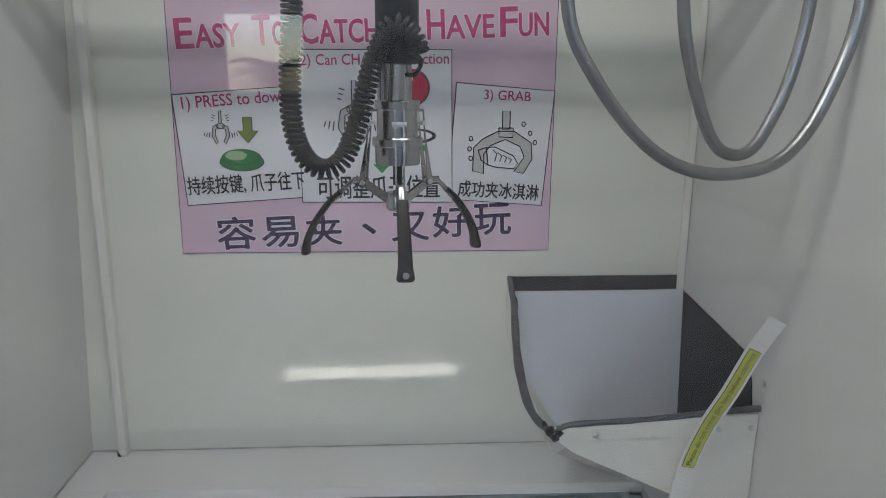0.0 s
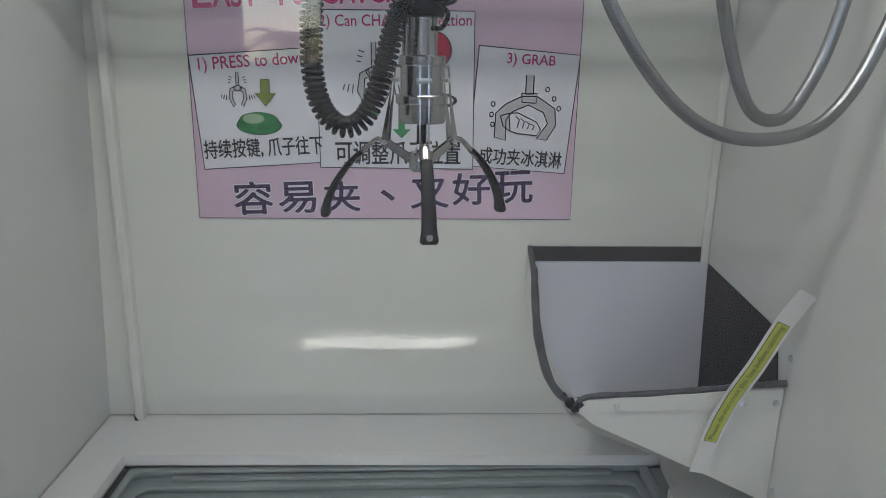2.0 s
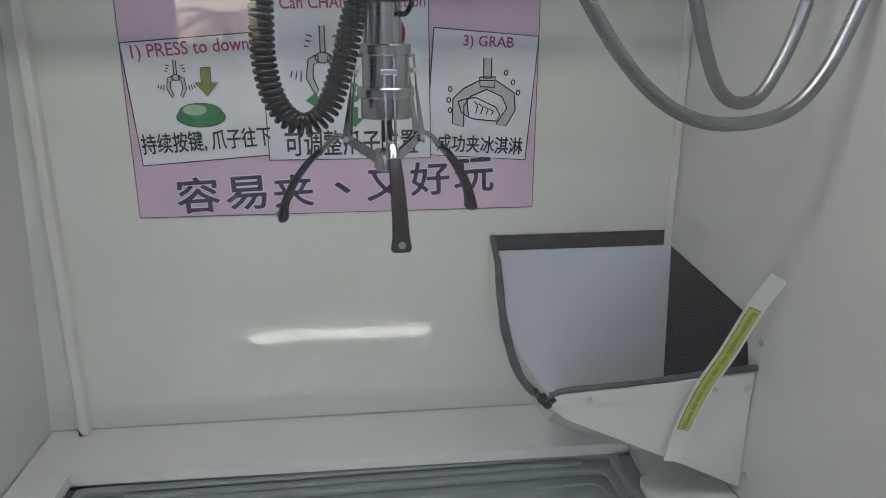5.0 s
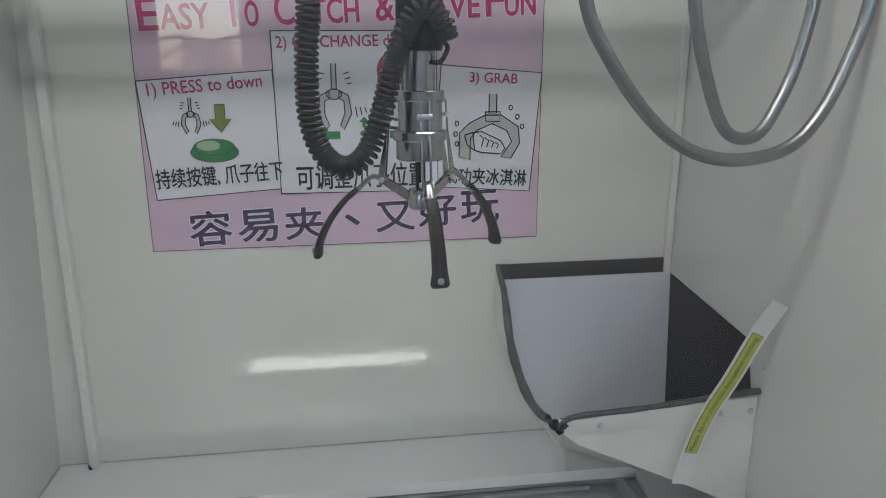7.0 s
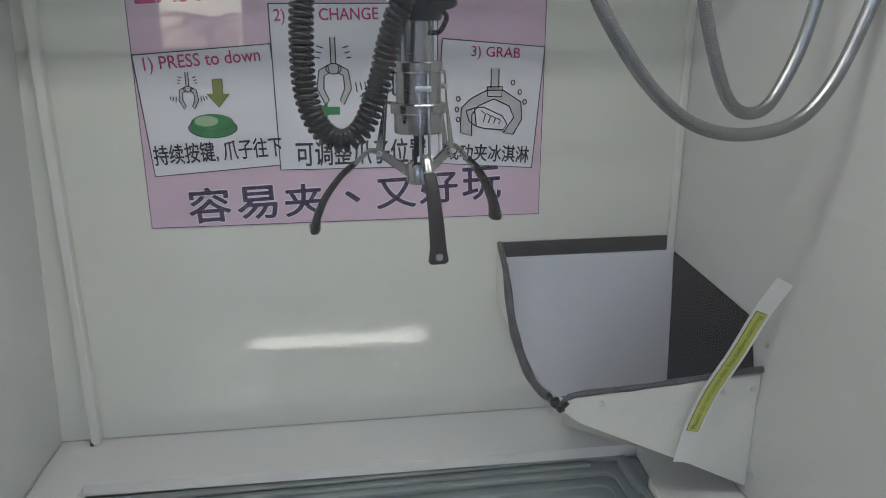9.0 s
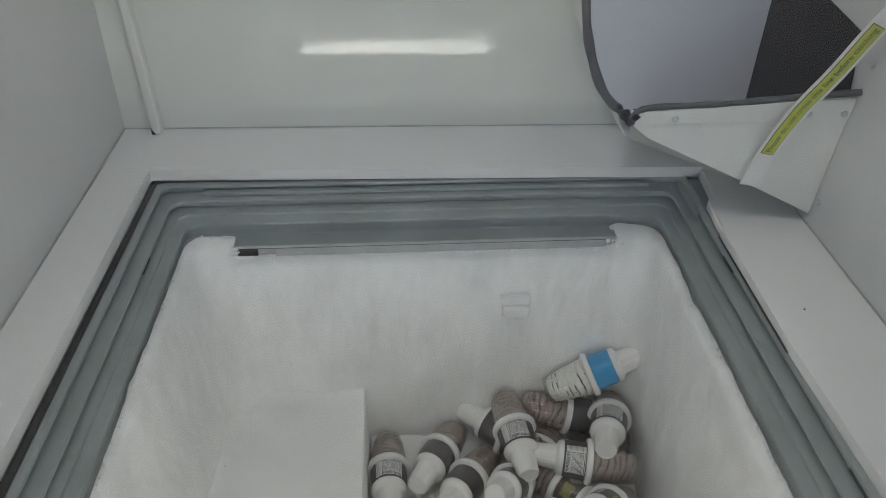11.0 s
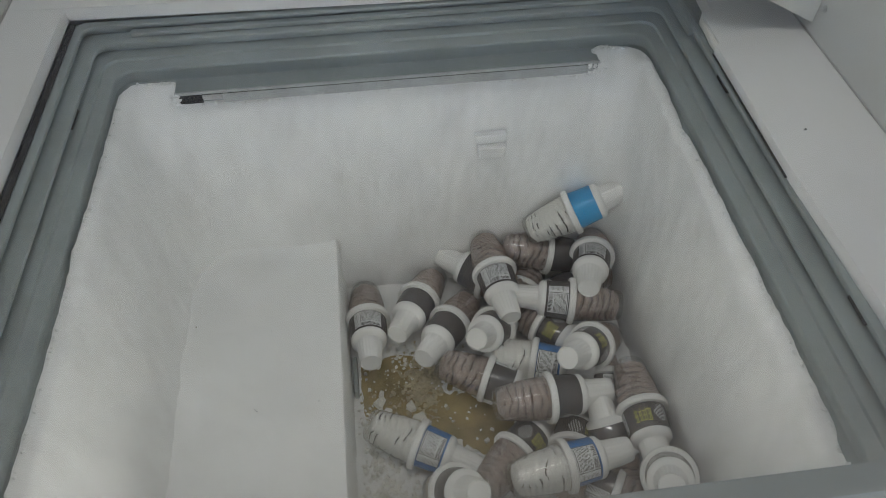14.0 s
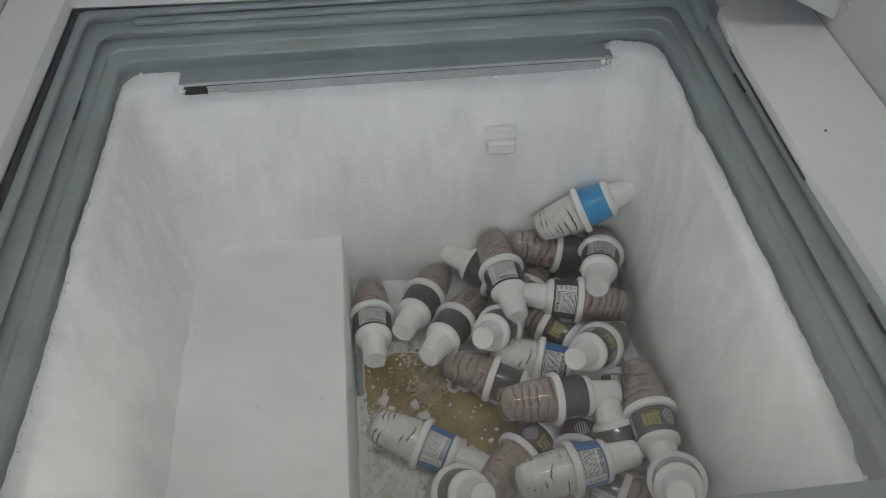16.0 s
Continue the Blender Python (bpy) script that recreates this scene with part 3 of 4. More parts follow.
for x, y, r in ((-0.088, 0.690, 0.0125), (-0.101, 0.668, 0.006), (-0.078, 0.672, 0.009), (-0.040, 0.676, 0.0105), (-0.030, 0.657, 0.013), (-0.020, 0.643, 0.011), (0.027, 0.605, 0.0115), (0.040, 0.596, 0.009), (0.071, 0.607, 0.006), (0.082, 0.625, 0.004), (-0.085, 0.706, 0.006), (-0.104, 0.716, 0.004), (0.056, 0.560, 0.008)):
    bm = bmesh.new()
    bmesh.ops.create_cube(bm, size=r * 1.5)
    for v in bm.verts:
        v.co = Vector((v.co.x * rng.uniform(0.7, 1.3), v.co.y * rng.uniform(0.5, 1.0), v.co.z * rng.uniform(0.35, 0.7)))
    bmesh.ops.bevel(bm, geom=list(bm.edges), offset=r * 0.12, segments=1, affect="EDGES")
    ob = finish("ice_chunk", bm, RUBBLE, smooth=20)
    ob.matrix_world = pose(x, y, FLOOR - 0.001 + r * 0.25, rng.uniform(-14, 14), rng.uniform(-14, 14), rng.uniform(0, 360))
    tagged(ob, "pale broken chunk of ice in the syrup", "ice", "ice chunks")

# ---- ice cream cones ----


def wrap(z):
    """The label's radius at a height along the cone."""
    return 0.0272 + 0.0018 * (z - 0.050) / 0.033


def patch(bm, lift, a0, a1, z0, z1, slot, n=6):
    """A curved piece of print on a round label; z runs along the cone."""
    low, high = [], []
    for k in range(n + 1):
        a = a0 + (a1 - a0) * k / n
        for row, z in ((low, z0), (high, z1)):
            row.append(bm.verts.new(((wrap(z) + lift) * math.cos(a), (wrap(z) + lift) * math.sin(a), z)))
    for k in range(n):
        f = bm.faces.new((low[k], low[k + 1], high[k + 1], high[k]))
        f.material_index = slot


def swirled(brown, seed):
    """Soft ice cream under the shell: plump folds with broken, wandering creases between them."""
    b, rings, dark = bmesh.new(), [], []
    n, rows, pitch = 84, 58, 0.0098 if brown else 0.0086
    for j in range(rows + 1):
        f = j / rows
        z = 0.0925 + 0.0675 * f
        r0 = (0.0296 - 0.0082 * (f / 0.9) ** 1.6) * math.sqrt(max(0.0, 1 - max(0, (f - 0.84) / 0.16) ** 2.4))
        ring, marks = [], []
        for k in range(n):
            a = 2 * math.pi * k / n
            q = Vector((math.cos(a), math.sin(a), z * 34 + seed * 7.3))
            shift = 0.0095 * noise.noise(q * 0.8) + 0.0022 * noise.noise(q * 2.7) + pitch * a / (2 * math.pi)
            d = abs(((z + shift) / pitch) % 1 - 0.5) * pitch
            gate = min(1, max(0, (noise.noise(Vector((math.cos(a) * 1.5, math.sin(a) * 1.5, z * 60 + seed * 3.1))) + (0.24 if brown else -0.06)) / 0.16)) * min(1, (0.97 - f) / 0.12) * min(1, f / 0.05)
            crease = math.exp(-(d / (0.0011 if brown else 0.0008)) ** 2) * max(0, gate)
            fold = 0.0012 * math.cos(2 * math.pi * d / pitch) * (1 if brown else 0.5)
            r = max(0.0, r0 - 0.0016 * (1 - min(1, r0 / 0.01)) + (-fold - 0.0022 * crease + 0.0012 * noise.noise(q * 1.7)) * min(1, r0 / 0.01) - 0.0010)
            ring.append(b.verts.new((r * math.cos(a), r * math.sin(a), z)))
            marks.append(crease)
        rings.append(ring), dark.append(marks)
    for j in range(rows):
        for k in range(n):
            f = b.faces.new((rings[j][k], rings[j][(k + 1) % n], rings[j + 1][(k + 1) % n], rings[j + 1][k]))
            # brown creases take a tone painted as shade; vanilla ones are streaks
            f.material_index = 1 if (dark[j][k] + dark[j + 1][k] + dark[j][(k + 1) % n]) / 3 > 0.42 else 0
    bmesh.ops.remove_doubles(b, verts=b.verts, dist=0.00004)
    return b


def cone(kind, seed=0):
    """An ice cream in a clear shell, lying with its cup at z = 0 and its tip at z = 0.16."""
    brown = kind == "brown"
    label = {"brown": "chocolate ice cream cone in a clear shell with white cup", "white": "vanilla ice cream cone with dark streaks, blue label and white cup", "cyan": "vanilla ice cream cone with bright blue label and white cup"}[kind]
    ob = thing("ice_cream_cone", (0, 0, 0), label, "ice cream", "ice creams in the freezer")
    rib = lambda a, z: 1 + (0.019 * (1 if math.sin(a * 22) > 0 else -1) if 0.003 < z < 0.037 else 0)
    cup = [(0.0, 0.0015), (0.0135, 0.0015), (0.0150, 0.0), (0.0160, 0.002), (0.0164, 0.006), (0.0190, 0.0365), (0.0198, 0.0382), (0.0240, 0.0400), (0.0264, 0.0425), (0.0272, 0.0455), (0.0273, 0.0475), (0.0266, 0.0495)]
    part("cup", lathe(cup, 88, wobble=rib), CUP, ob, "ribbed white plastic cup", smooth=35)
    band = part("label", lathe([(0.0262, 0.048), (0.0272, 0.050), (0.0290, 0.083), (0.0290, 0.085)], 48, close=False), LABEL_DARK if brown else (LABEL_CYAN if kind == "cyan" else LABEL_BLUE), ob, "printed label band", smooth=40)
    bm = bmesh.new()
    rr = random.Random(21 + seed)
    if kind != "cyan":
        base = 0.1
        patch(bm, 0.00018, base, base + 1.62, 0.0515, 0.0825, 1, 12)
        patch(bm, 0.00030, base + 0.03, base + 0.42, 0.0522, 0.0818, 0, 5)
        patch(bm, 0.00030, base + 0.45, base + 1.59, 0.0522, 0.0818, 0, 10)
        a = base + 0.47
        while a < base + 1.0:
            w = rr.choice((0.012, 0.02, 0.034))
            patch(bm, 0.00042, a, a + w, 0.0530, 0.0590, 1, 1)
            a += w + rr.choice((0.014, 0.022))
        patch(bm, 0.00042, base + 0.50, base + 1.54, 0.0795, 0.0806, 1, 6)
        for k in range(11):
            z = 0.0612 + 0.00162 * k
            a = base + 0.49
            while a < base + 1.5:
                w = rr.uniform(0.06, 0.32)
                patch(bm, 0.00042, a, min(a + w, base + 1.56), z, z + 0.00072, 1, 2)
                a += w + rr.uniform(0.03, 0.10)
        for k in range(15):
            patch(bm, 0.00042, base + 0.06, base + rr.uniform(0.22, 0.39), 0.0535 + 0.0018 * k, 0.0540 + 0.0018 * k, 1, 2)
        for k in range(6):
            patch(bm, 0.00042, base + 1.06 + 0.08 * k, base + 1.11 + 0.08 * k, 0.0530, 0.0585 - 0.001 * (k % 3), 1, 1)
        part("info_panel", bm, (LABEL_WHITE, INK), band, "pale printed panel with bars")
    if brown:
        bm = bmesh.new()
        for start in (2.3,):
            # bold yellow mark of crossing strokes, then a fan of pale rays
            for k in range(4):
                a0 = start + 0.20 * k + rr.uniform(-0.02, 0.02)
                for j in range(3):
                    z = 0.0575 + 0.0068 * j + rr.uniform(-0.001, 0.001)
                    patch(bm, 0.0003, a0 + rr.uniform(-0.04, 0.0), a0 + rr.uniform(0.10, 0.19), z, z + rr.uniform(0.0011, 0.0019), 0, 2)
                for j in range(2):
                    a = a0 + 0.03 + 0.08 * j + rr.uniform(-0.02, 0.02)
                    patch(bm, 0.00035, a, a + 0.035, rr.uniform(0.055, 0.060), rr.uniform(0.071, 0.077), 0, 1)
            for k in range(10):
                a = start + 0.92 + 0.075 * k
                h = math.sin(math.pi * (k + 0.5) / 10)
                patch(bm, 0.0003, a, a + 0.028, 0.067 - 0.011 * h, 0.069 + 0.011 * h, 1, 1)
        part("printed_mark", bm, (LABEL_YELLOW, LABEL_WHITE), band, "yellow and pale printed mark")
    ring = [(0.0285, 0.083), (0.0338, 0.0835), (0.0350, 0.0852), (0.0352, 0.0900), (0.0343, 0.0922), (0.0325, 0.0930), (0.0300, 0.0926)]
    part("ring", lathe(ring, 48, close=False), CUP, ob, "white plastic ring", smooth=40)
    part("ice_cream", swirled(brown, seed), (CHOCO, CHOCO_CREASE_SHADE) if brown else (VANILLA, VANILLA_DARK), ob, "folded chocolate ice cream under clear plastic" if brown else "white ice cream with dark streaks under clear plastic", smooth=60)
    outer = [(0.0302, 0.0925)] + [(0.0300 - 0.0078 * ((z - 0.0925) / 0.066) ** 1.5, z) for z in (0.0925 + 0.006 * k for k in range(1, 12))]
    outer += [(0.0205, 0.1615), (0.0180, 0.1632), (0.0150, 0.1636), (0.0, 0.1630)]
    part("shell", lathe(outer, 48), SHELL, ob, "clear plastic shell", smooth=50)
    return ob


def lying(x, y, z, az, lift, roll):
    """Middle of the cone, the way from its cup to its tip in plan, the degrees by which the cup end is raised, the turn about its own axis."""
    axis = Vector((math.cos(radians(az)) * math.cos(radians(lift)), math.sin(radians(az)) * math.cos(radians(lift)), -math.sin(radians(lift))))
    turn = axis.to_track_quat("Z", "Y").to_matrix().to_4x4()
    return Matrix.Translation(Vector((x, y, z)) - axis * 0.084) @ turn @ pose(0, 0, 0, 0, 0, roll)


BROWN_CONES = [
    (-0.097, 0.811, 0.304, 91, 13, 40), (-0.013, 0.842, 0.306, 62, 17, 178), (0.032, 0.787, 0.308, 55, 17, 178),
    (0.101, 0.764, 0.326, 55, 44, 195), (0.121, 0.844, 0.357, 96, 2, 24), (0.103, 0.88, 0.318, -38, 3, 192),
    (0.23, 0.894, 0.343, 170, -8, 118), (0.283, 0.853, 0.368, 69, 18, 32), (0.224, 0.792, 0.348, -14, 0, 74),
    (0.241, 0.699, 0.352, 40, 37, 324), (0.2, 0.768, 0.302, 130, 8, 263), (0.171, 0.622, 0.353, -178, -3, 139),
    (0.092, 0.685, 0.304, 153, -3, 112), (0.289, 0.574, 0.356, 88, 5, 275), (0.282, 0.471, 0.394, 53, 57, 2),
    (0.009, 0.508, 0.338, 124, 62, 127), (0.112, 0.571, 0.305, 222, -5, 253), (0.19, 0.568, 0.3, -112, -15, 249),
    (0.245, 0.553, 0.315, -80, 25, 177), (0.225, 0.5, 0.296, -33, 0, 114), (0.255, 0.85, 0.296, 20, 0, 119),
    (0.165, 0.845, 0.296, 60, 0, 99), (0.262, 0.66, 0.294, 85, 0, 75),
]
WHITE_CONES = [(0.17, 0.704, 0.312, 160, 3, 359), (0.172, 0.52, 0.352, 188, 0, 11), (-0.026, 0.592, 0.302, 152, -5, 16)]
GROW = Matrix.Scale(1.08, 4)
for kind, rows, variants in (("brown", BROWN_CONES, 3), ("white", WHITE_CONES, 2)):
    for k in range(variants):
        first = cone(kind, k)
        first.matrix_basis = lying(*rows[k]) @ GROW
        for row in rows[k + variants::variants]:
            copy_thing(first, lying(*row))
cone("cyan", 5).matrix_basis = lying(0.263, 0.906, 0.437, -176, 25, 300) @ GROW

for x, y, z, r in ((0.415, 0.697, LEDGE, 0.0016), (-0.043, 1.030, LEDGE, 0.0030)):
    bm = lathe([(0.0, 0.0012), (r * 0.7, 0.0010), (r, 0.0), (0.0, -0.0005)], 12)
    ob = finish("board_screw", bm, HOSE, smooth=40)
    ob.location = (x, y, z)
    tagged(ob, "small screw head in the white ledge board", "screw", "ledge screws")
bm = bmesh.new()
for x, y in ((-0.352, 0.787), (-0.239, 0.767), (-0.256, 0.636), (-0.259, 0.639), (-0.17, 0.641)):
    made = bmesh.ops.create_icosphere(bm, subdivisions=1, radius=0.0011)["verts"]
    for v in made:
        v.co = Vector((x + v.co.x * 1.4, y + v.co.y, STEP + 0.001 + 0.004 * noise.noise(Vector((x, y, STEP)) * 9) + v.co.z))
tagged(finish("dark_specks", bm, SHADE_AND_SPECKS), "tiny dark specks on the frosted step", "dirt", kind="stuff")
bm = prism([(0.3805, 0.924, LEDGE - 0.012), (0.3835, 0.927, LEDGE - 0.012), (0.3812, 0.866, LEDGE - 0.012), (0.3768, 0.862, LEDGE - 0.012), (0.3752, 0.873, LEDGE - 0.012), (0.3785, 0.896, LEDGE - 0.012)], (0, 0, 0.009), bevel=0.0012)
tagged(finish("filler_lump", bm, PAINT), "white filler patch at the chipped board edge", "filler")

# ---- prize chute in the corner ----
chute = thing("prize_chute", (0, 0, 0), "white sheet-metal prize chute with dark edges in the corner", "chute")
part("back_flange", prism([(0.200, 1.1475, 1.086), (0.486, 1.1475, 1.086), (0.4865, 1.1475, 1.077), (0.4865, 1.1475, 1.00), (0.200, 1.1475, 1.00)], (0, -0.004, 0)), FLANGE, chute, "dark strip on the back panel")
part("side_panel", prism([(0.199, 1.148, 1.084), (0.1995, 1.10, 1.047), (0.197, 1.053, 0.996), (0.1950, 1.005, 0.970), (0.1955, 0.945, 0.951), (0.2010, 0.896, 0.946), (0.217, 0.872, 0.918), (0.199, 1.148, 0.990)], (-0.0022, 0, 0)), PAINT, chute)
edge = [Vector((0.1995, 1.146, 1.0855)), Vector((0.200, 1.10, 1.050)), Vector((0.1975, 1.053, 0.999)), Vector((0.1955, 1.005, 0.973)), Vector((0.1960, 0.945, 0.954)), Vector((0.2010, 0.898, 0.949)), Vector((0.217, 0.876, 0.942))]
# Swells mid-way to cover the panel's inner face in the camera's view.
part("side_edging", tube(smooth_path(edge, 6), lambda f: 0.0040 + 0.0030 * math.sin(math.pi * f) + 0.0005 * math.sin(f * 31), 8), EDGE, chute, "grey-black edging, thickened for the panel's inner face", smooth=50)
part("front_panel", prism([(0.219, 0.872, 0.952), (0.4985, 0.872, 0.966), (0.4985, 0.872, 0.790), (0.4895, 0.872, 0.795), (0.394, 0.872, 0.843), (0.246, 0.872, 0.914), (0.219, 0.872, 0.936)], (0, -0.002, 0)), PAINT, chute)
part("front_flange", prism([(0.222, 0.8695, 0.951), (0.4980, 0.8695, 0.966), (0.4980, 0.8695, 0.937), (0.222, 0.8695, 0.934)], (0, -0.0025, 0), bevel=0.0006), PAINT, chute)
part("front_lining", prism([(0.221, 0.8735, 0.952), (0.4980, 0.8735, 0.968), (0.4980, 0.8735, 0.85), (0.300, 0.8735, 0.915), (0.230, 0.8735, 0.935)], (0, 0.0018, 0)), DARK, chute)
edge = [Vector((0.217, 0.871, 0.941)), Vector((0.226, 0.870, 0.950)), Vector((0.245, 0.870, 0.9565)), Vector((0.33, 0.8705, 0.9595)), Vector((0.42, 0.871, 0.966)), Vector((0.4985, 0.866, 0.9745))]
part("front_edging", tube(smooth_path(edge, 8), lambda f: 0.0038 + 0.0007 * f + 0.0004 * math.sin(f * 47), 8), EDGE, chute, "grey-black edging, thickened for the panel's inner face, torn at its corner", smooth=50)
bm = bmesh.new()
for k, (x, y, z, s) in enumerate(((0.213, 0.875, 0.945, 0.007), (0.219, 0.870, 0.938, 0.006), (0.224, 0.868, 0.945, 0.005), (0.207, 0.884, 0.951, 0.004))):
    made = bmesh.ops.create_icosphere(bm, subdivisions=2, radius=s)["verts"]
    for v in made:
        v.co = Vector((x, y, z)) + v.co * (1 + 0.5 * noise.noise(v.co * 300 + Vector((k, 0, 0))))
part("torn_corner", bm, RUBBER, chute, "ragged black rubber", smooth=30)
part("wall_plate", prism([(0.4992, 1.146, 1.060), (0.4992, 0.905, 1.034), (0.4992, 0.888, 0.97), (0.4992, 0.876, 0.95), (0.4992, 0.876, 0.82), (0.4992, 1.146, 0.82)], (-0.0016, 0, 0)), DARK, chute, "dark plate against the side wall")
bm = prism([(0.2065, 1.140, 1.0625), (0.4965, 1.140, 1.0620), (0.4965, 1.118, 0.80), (0.312, 1.118, 0.80), (0.275, 1.1215, 0.84), (0.240, 1.1265, 0.90), (0.216, 1.131, 0.94), (0.2065, 1.135, 0.98)], (0, -0.004, 0))
card = finish("foam_card", bm, CARD)
tagged(card, "pale white card standing inside the prize chute", "card")
part("torn_tab", prism([(0.2020, 1.1345, 1.063), (0.2110, 1.1305, 1.0535), (0.2130, 1.130, 1.034), (0.2085, 1.130, 1.038), (0.2050, 1.1305, 1.030)], (0, -0.0012, 0)), RUBBER, chute, "torn black tab")
# Added plate, unseen: blocks the lamp so the chute shades the ledge.
bm = bmesh.new()
vs = [bm.verts.new(q) for q in ((0.222, 0.874, 0.912), (0.394, 0.874, 0.841), (0.4975, 0.874, 0.789), (0.4975, 1.113, 0.786), (0.314, 1.113, 0.795))]
for tri in ((0, 1, 4), (1, 3, 4), (1, 2, 3)):
    bm.faces.new([vs[k] for k in tri])
bmesh.ops.solidify(bm, geom=list(bm.faces), thickness=0.0015)
part("shadow_plate", bm, PAINT, chute, "unseen plate added so the chute shades the ledge below")


def screw(at, turn):
    bm = lathe([(0.0, 0.0032), (0.0022, 0.0030), (0.0040, 0.0018), (0.0044, 0.0), (0.0, -0.001)], 16)
    box(-0.0030, 0.0030, -0.0005, 0.0005, 0.0026, 0.0035, bm=bm)
    box(-0.0005, 0.0005, -0.0030, 0.0030, 0.0026, 0.0034, bm=bm)
    part("screw", moved(bm, Matrix.Translation(at) @ turn), METAL, chute, "small metal screw", smooth=40)


for x, z in ((0.274, 0.9415), (0.444, 0.944), (0.489, 0.945)):
    screw((x, 0.8668, z), pose(0, 0, 0, 90))
for y, z in ((0.866, 1.010), (0.860, 0.815)):
    screw((0.4996, y, z), pose(0, 0, 0, 0, -90))

# tape with its printed notice
CENTRE = [(0.4890, 0.832, 1.1120), (0.4665, 0.838, 1.0690), (0.4430, 0.846, 1.0085), (0.4200, 0.853, 0.9570), (0.4030, 0.858, 0.9027), (0.3930, 0.862, 0.8452)]
line = evenly(smooth_path(CENTRE[::-1], 20), 0.002)


def on_tape(s, w, lift):
    """A place on the tape: s metres from its lower end, w across, lift towards the glass."""
    i = min(max(int(s / 0.002), 0), len(line) - 2)
    a, b = line[i], line[i + 1]
    t = (b - a).normalized()
    side = Vector((-t.z, 0, t.x))
    return a.lerp(b, s / 0.002 - i) + side * w + Vector((0, -lift, 0))


def ribbon(s0, s1, w0, w1, lift, thick=0.0006, n=40):
    b = bmesh.new()
    rows = []
    for k in range(n + 1):
        s = s0 + (s1 - s0) * k / n
        rows.append([b.verts.new(on_tape(s, w, q)) for w, q in ((w0, lift), (w1, lift), (w1, lift + thick), (w0, lift + thick))])
    for p, q in zip(rows, rows[1:]):
        for k in range(4):
            b.faces.new((p[k], p[(k + 1) % 4], q[(k + 1) % 4], q[k]))
    b.faces.new(rows[0]), b.faces.new(rows[-1])
    return b


LENGTH = 0.002 * (len(line) - 1)
tape = thing("warning_tape", (0, 0, 0), "curved white tape with a yellow printed notice across the chute", "tape")
part("strip", ribbon(0.0, LENGTH, -0.0132, 0.0132, 0.0), TAPE, tape)
S0, S1 = 0.050, LENGTH - 0.048
part("border", ribbon(S0, S1, -0.0090, 0.0090, 0.0008, 0.0002), INK, tape, "thin black border")
notice = part("notice", ribbon(S0 + 0.0008, S1 - 0.0008, -0.0082, 0.0082, 0.0012, 0.0002), YELLOW, tape, "yellow-green label")


def lettering(body, width, height, bold=0.0, shear=0.0):
    """Flat letters as a bmesh, fitted into a box that starts at 0, 0."""
    data = bpy.data.curves.new("lettering", "FONT")
    data.body, data.size, data.offset, data.shear, data.resolution_u = body, 1.0, bold, shear, 3
    tmp = new("lettering", data)
    me = bpy.data.meshes.new_from_object(tmp.evaluated_get(bpy.context.evaluated_depsgraph_get()))
    bpy.data.objects.remove(tmp)
    bm = bmesh.new()
    bm.from_mesh(me)
    bpy.data.meshes.remove(me)
    xs, ys = [v.co.x for v in bm.verts], [v.co.y for v in bm.verts]
    x0, x1, y0, y1 = min(xs), max(xs), min(ys), max(ys)
    for v in bm.verts:
        v.co = Vector(((v.co.x - x0) / (x1 - x0) * width, (v.co.y - y0) / (y1 - y0) * height, 0))
    return bm


bm = lettering("Please do not cross this line before catching", S1 - S0 - 0.008, 0.0100, 0.005)
for v in bm.verts:
    v.co = on_tape(S0 + 0.004 + v.co.x, -0.0054 + v.co.y, 0.0017)
part("words", bm, INK, notice, "black printed words")

# ---- poster ----
PX, PZ = -0.33, 1.13
poster = thing("instruction_poster", (PX, YB - 0.0005, PZ), "glossy pink instruction poster stuck on the back panel", "poster")


def flat(name, pts, layer, mat, parent=None, label=""):
    """A printed shape on the poster; layers lie a hair above one another."""
    bm = prism([(u, -0.0009 - 0.00035 * layer, v) for u, v in pts], (0, -0.0002, 0))
    bm.normal_update()
    bmesh.ops.triangulate(bm, faces=bm.faces)
    return part(name, bm, mat, parent or poster, label)


def words(body, u, v, width, height, angle, mat, layer=3, bold=0.02, parent=None, label="", fat=0.0):
    bm = lettering(body, width, height, bold)
    if fat:
        whole = list(bm.verts) + list(bm.edges) + list(bm.faces)
        for k, (du, dv) in enumerate(((1, 0), (0, 1), (-1, 0), (0, -1), (0.7, 0.7), (-0.7, 0.7), (0.7, -0.7), (-0.7, -0.7))):
            made = bmesh.ops.duplicate(bm, geom=whole)["geom"]
            for q in made:
                if isinstance(q, bmesh.types.BMVert):
                    q.co += Vector((du * fat, dv * fat, -0.000012 * (k + 1)))
    moved(bm, pose(u, -0.0012 - 0.00035 * layer, v, 90, -angle, 0))
    return part("words", bm, mat, parent or poster, label)


def strokes(name, lines, width, layer, mat, parent=None, label=""):
    bm = bmesh.new()
    y = -0.0012 - 0.00035 * layer
    for pts in lines:
        p = [Vector((u, y, v)) for u, v in pts]
        left, right = [], []
        for i, q in enumerate(p):
            t = (p[min(i + 1, len(p) - 1)] - p[max(i - 1, 0)]).normalized()
            s = Vector((-t.z, 0, t.x)) * width / 2
            left.append(bm.verts.new(q + s)), right.append(bm.verts.new(q - s))
        for i in range(len(p) - 1):
            bm.faces.new((left[i], left[i + 1], right[i + 1], right[i]))
    return part(name, bm, mat, parent or poster, label)


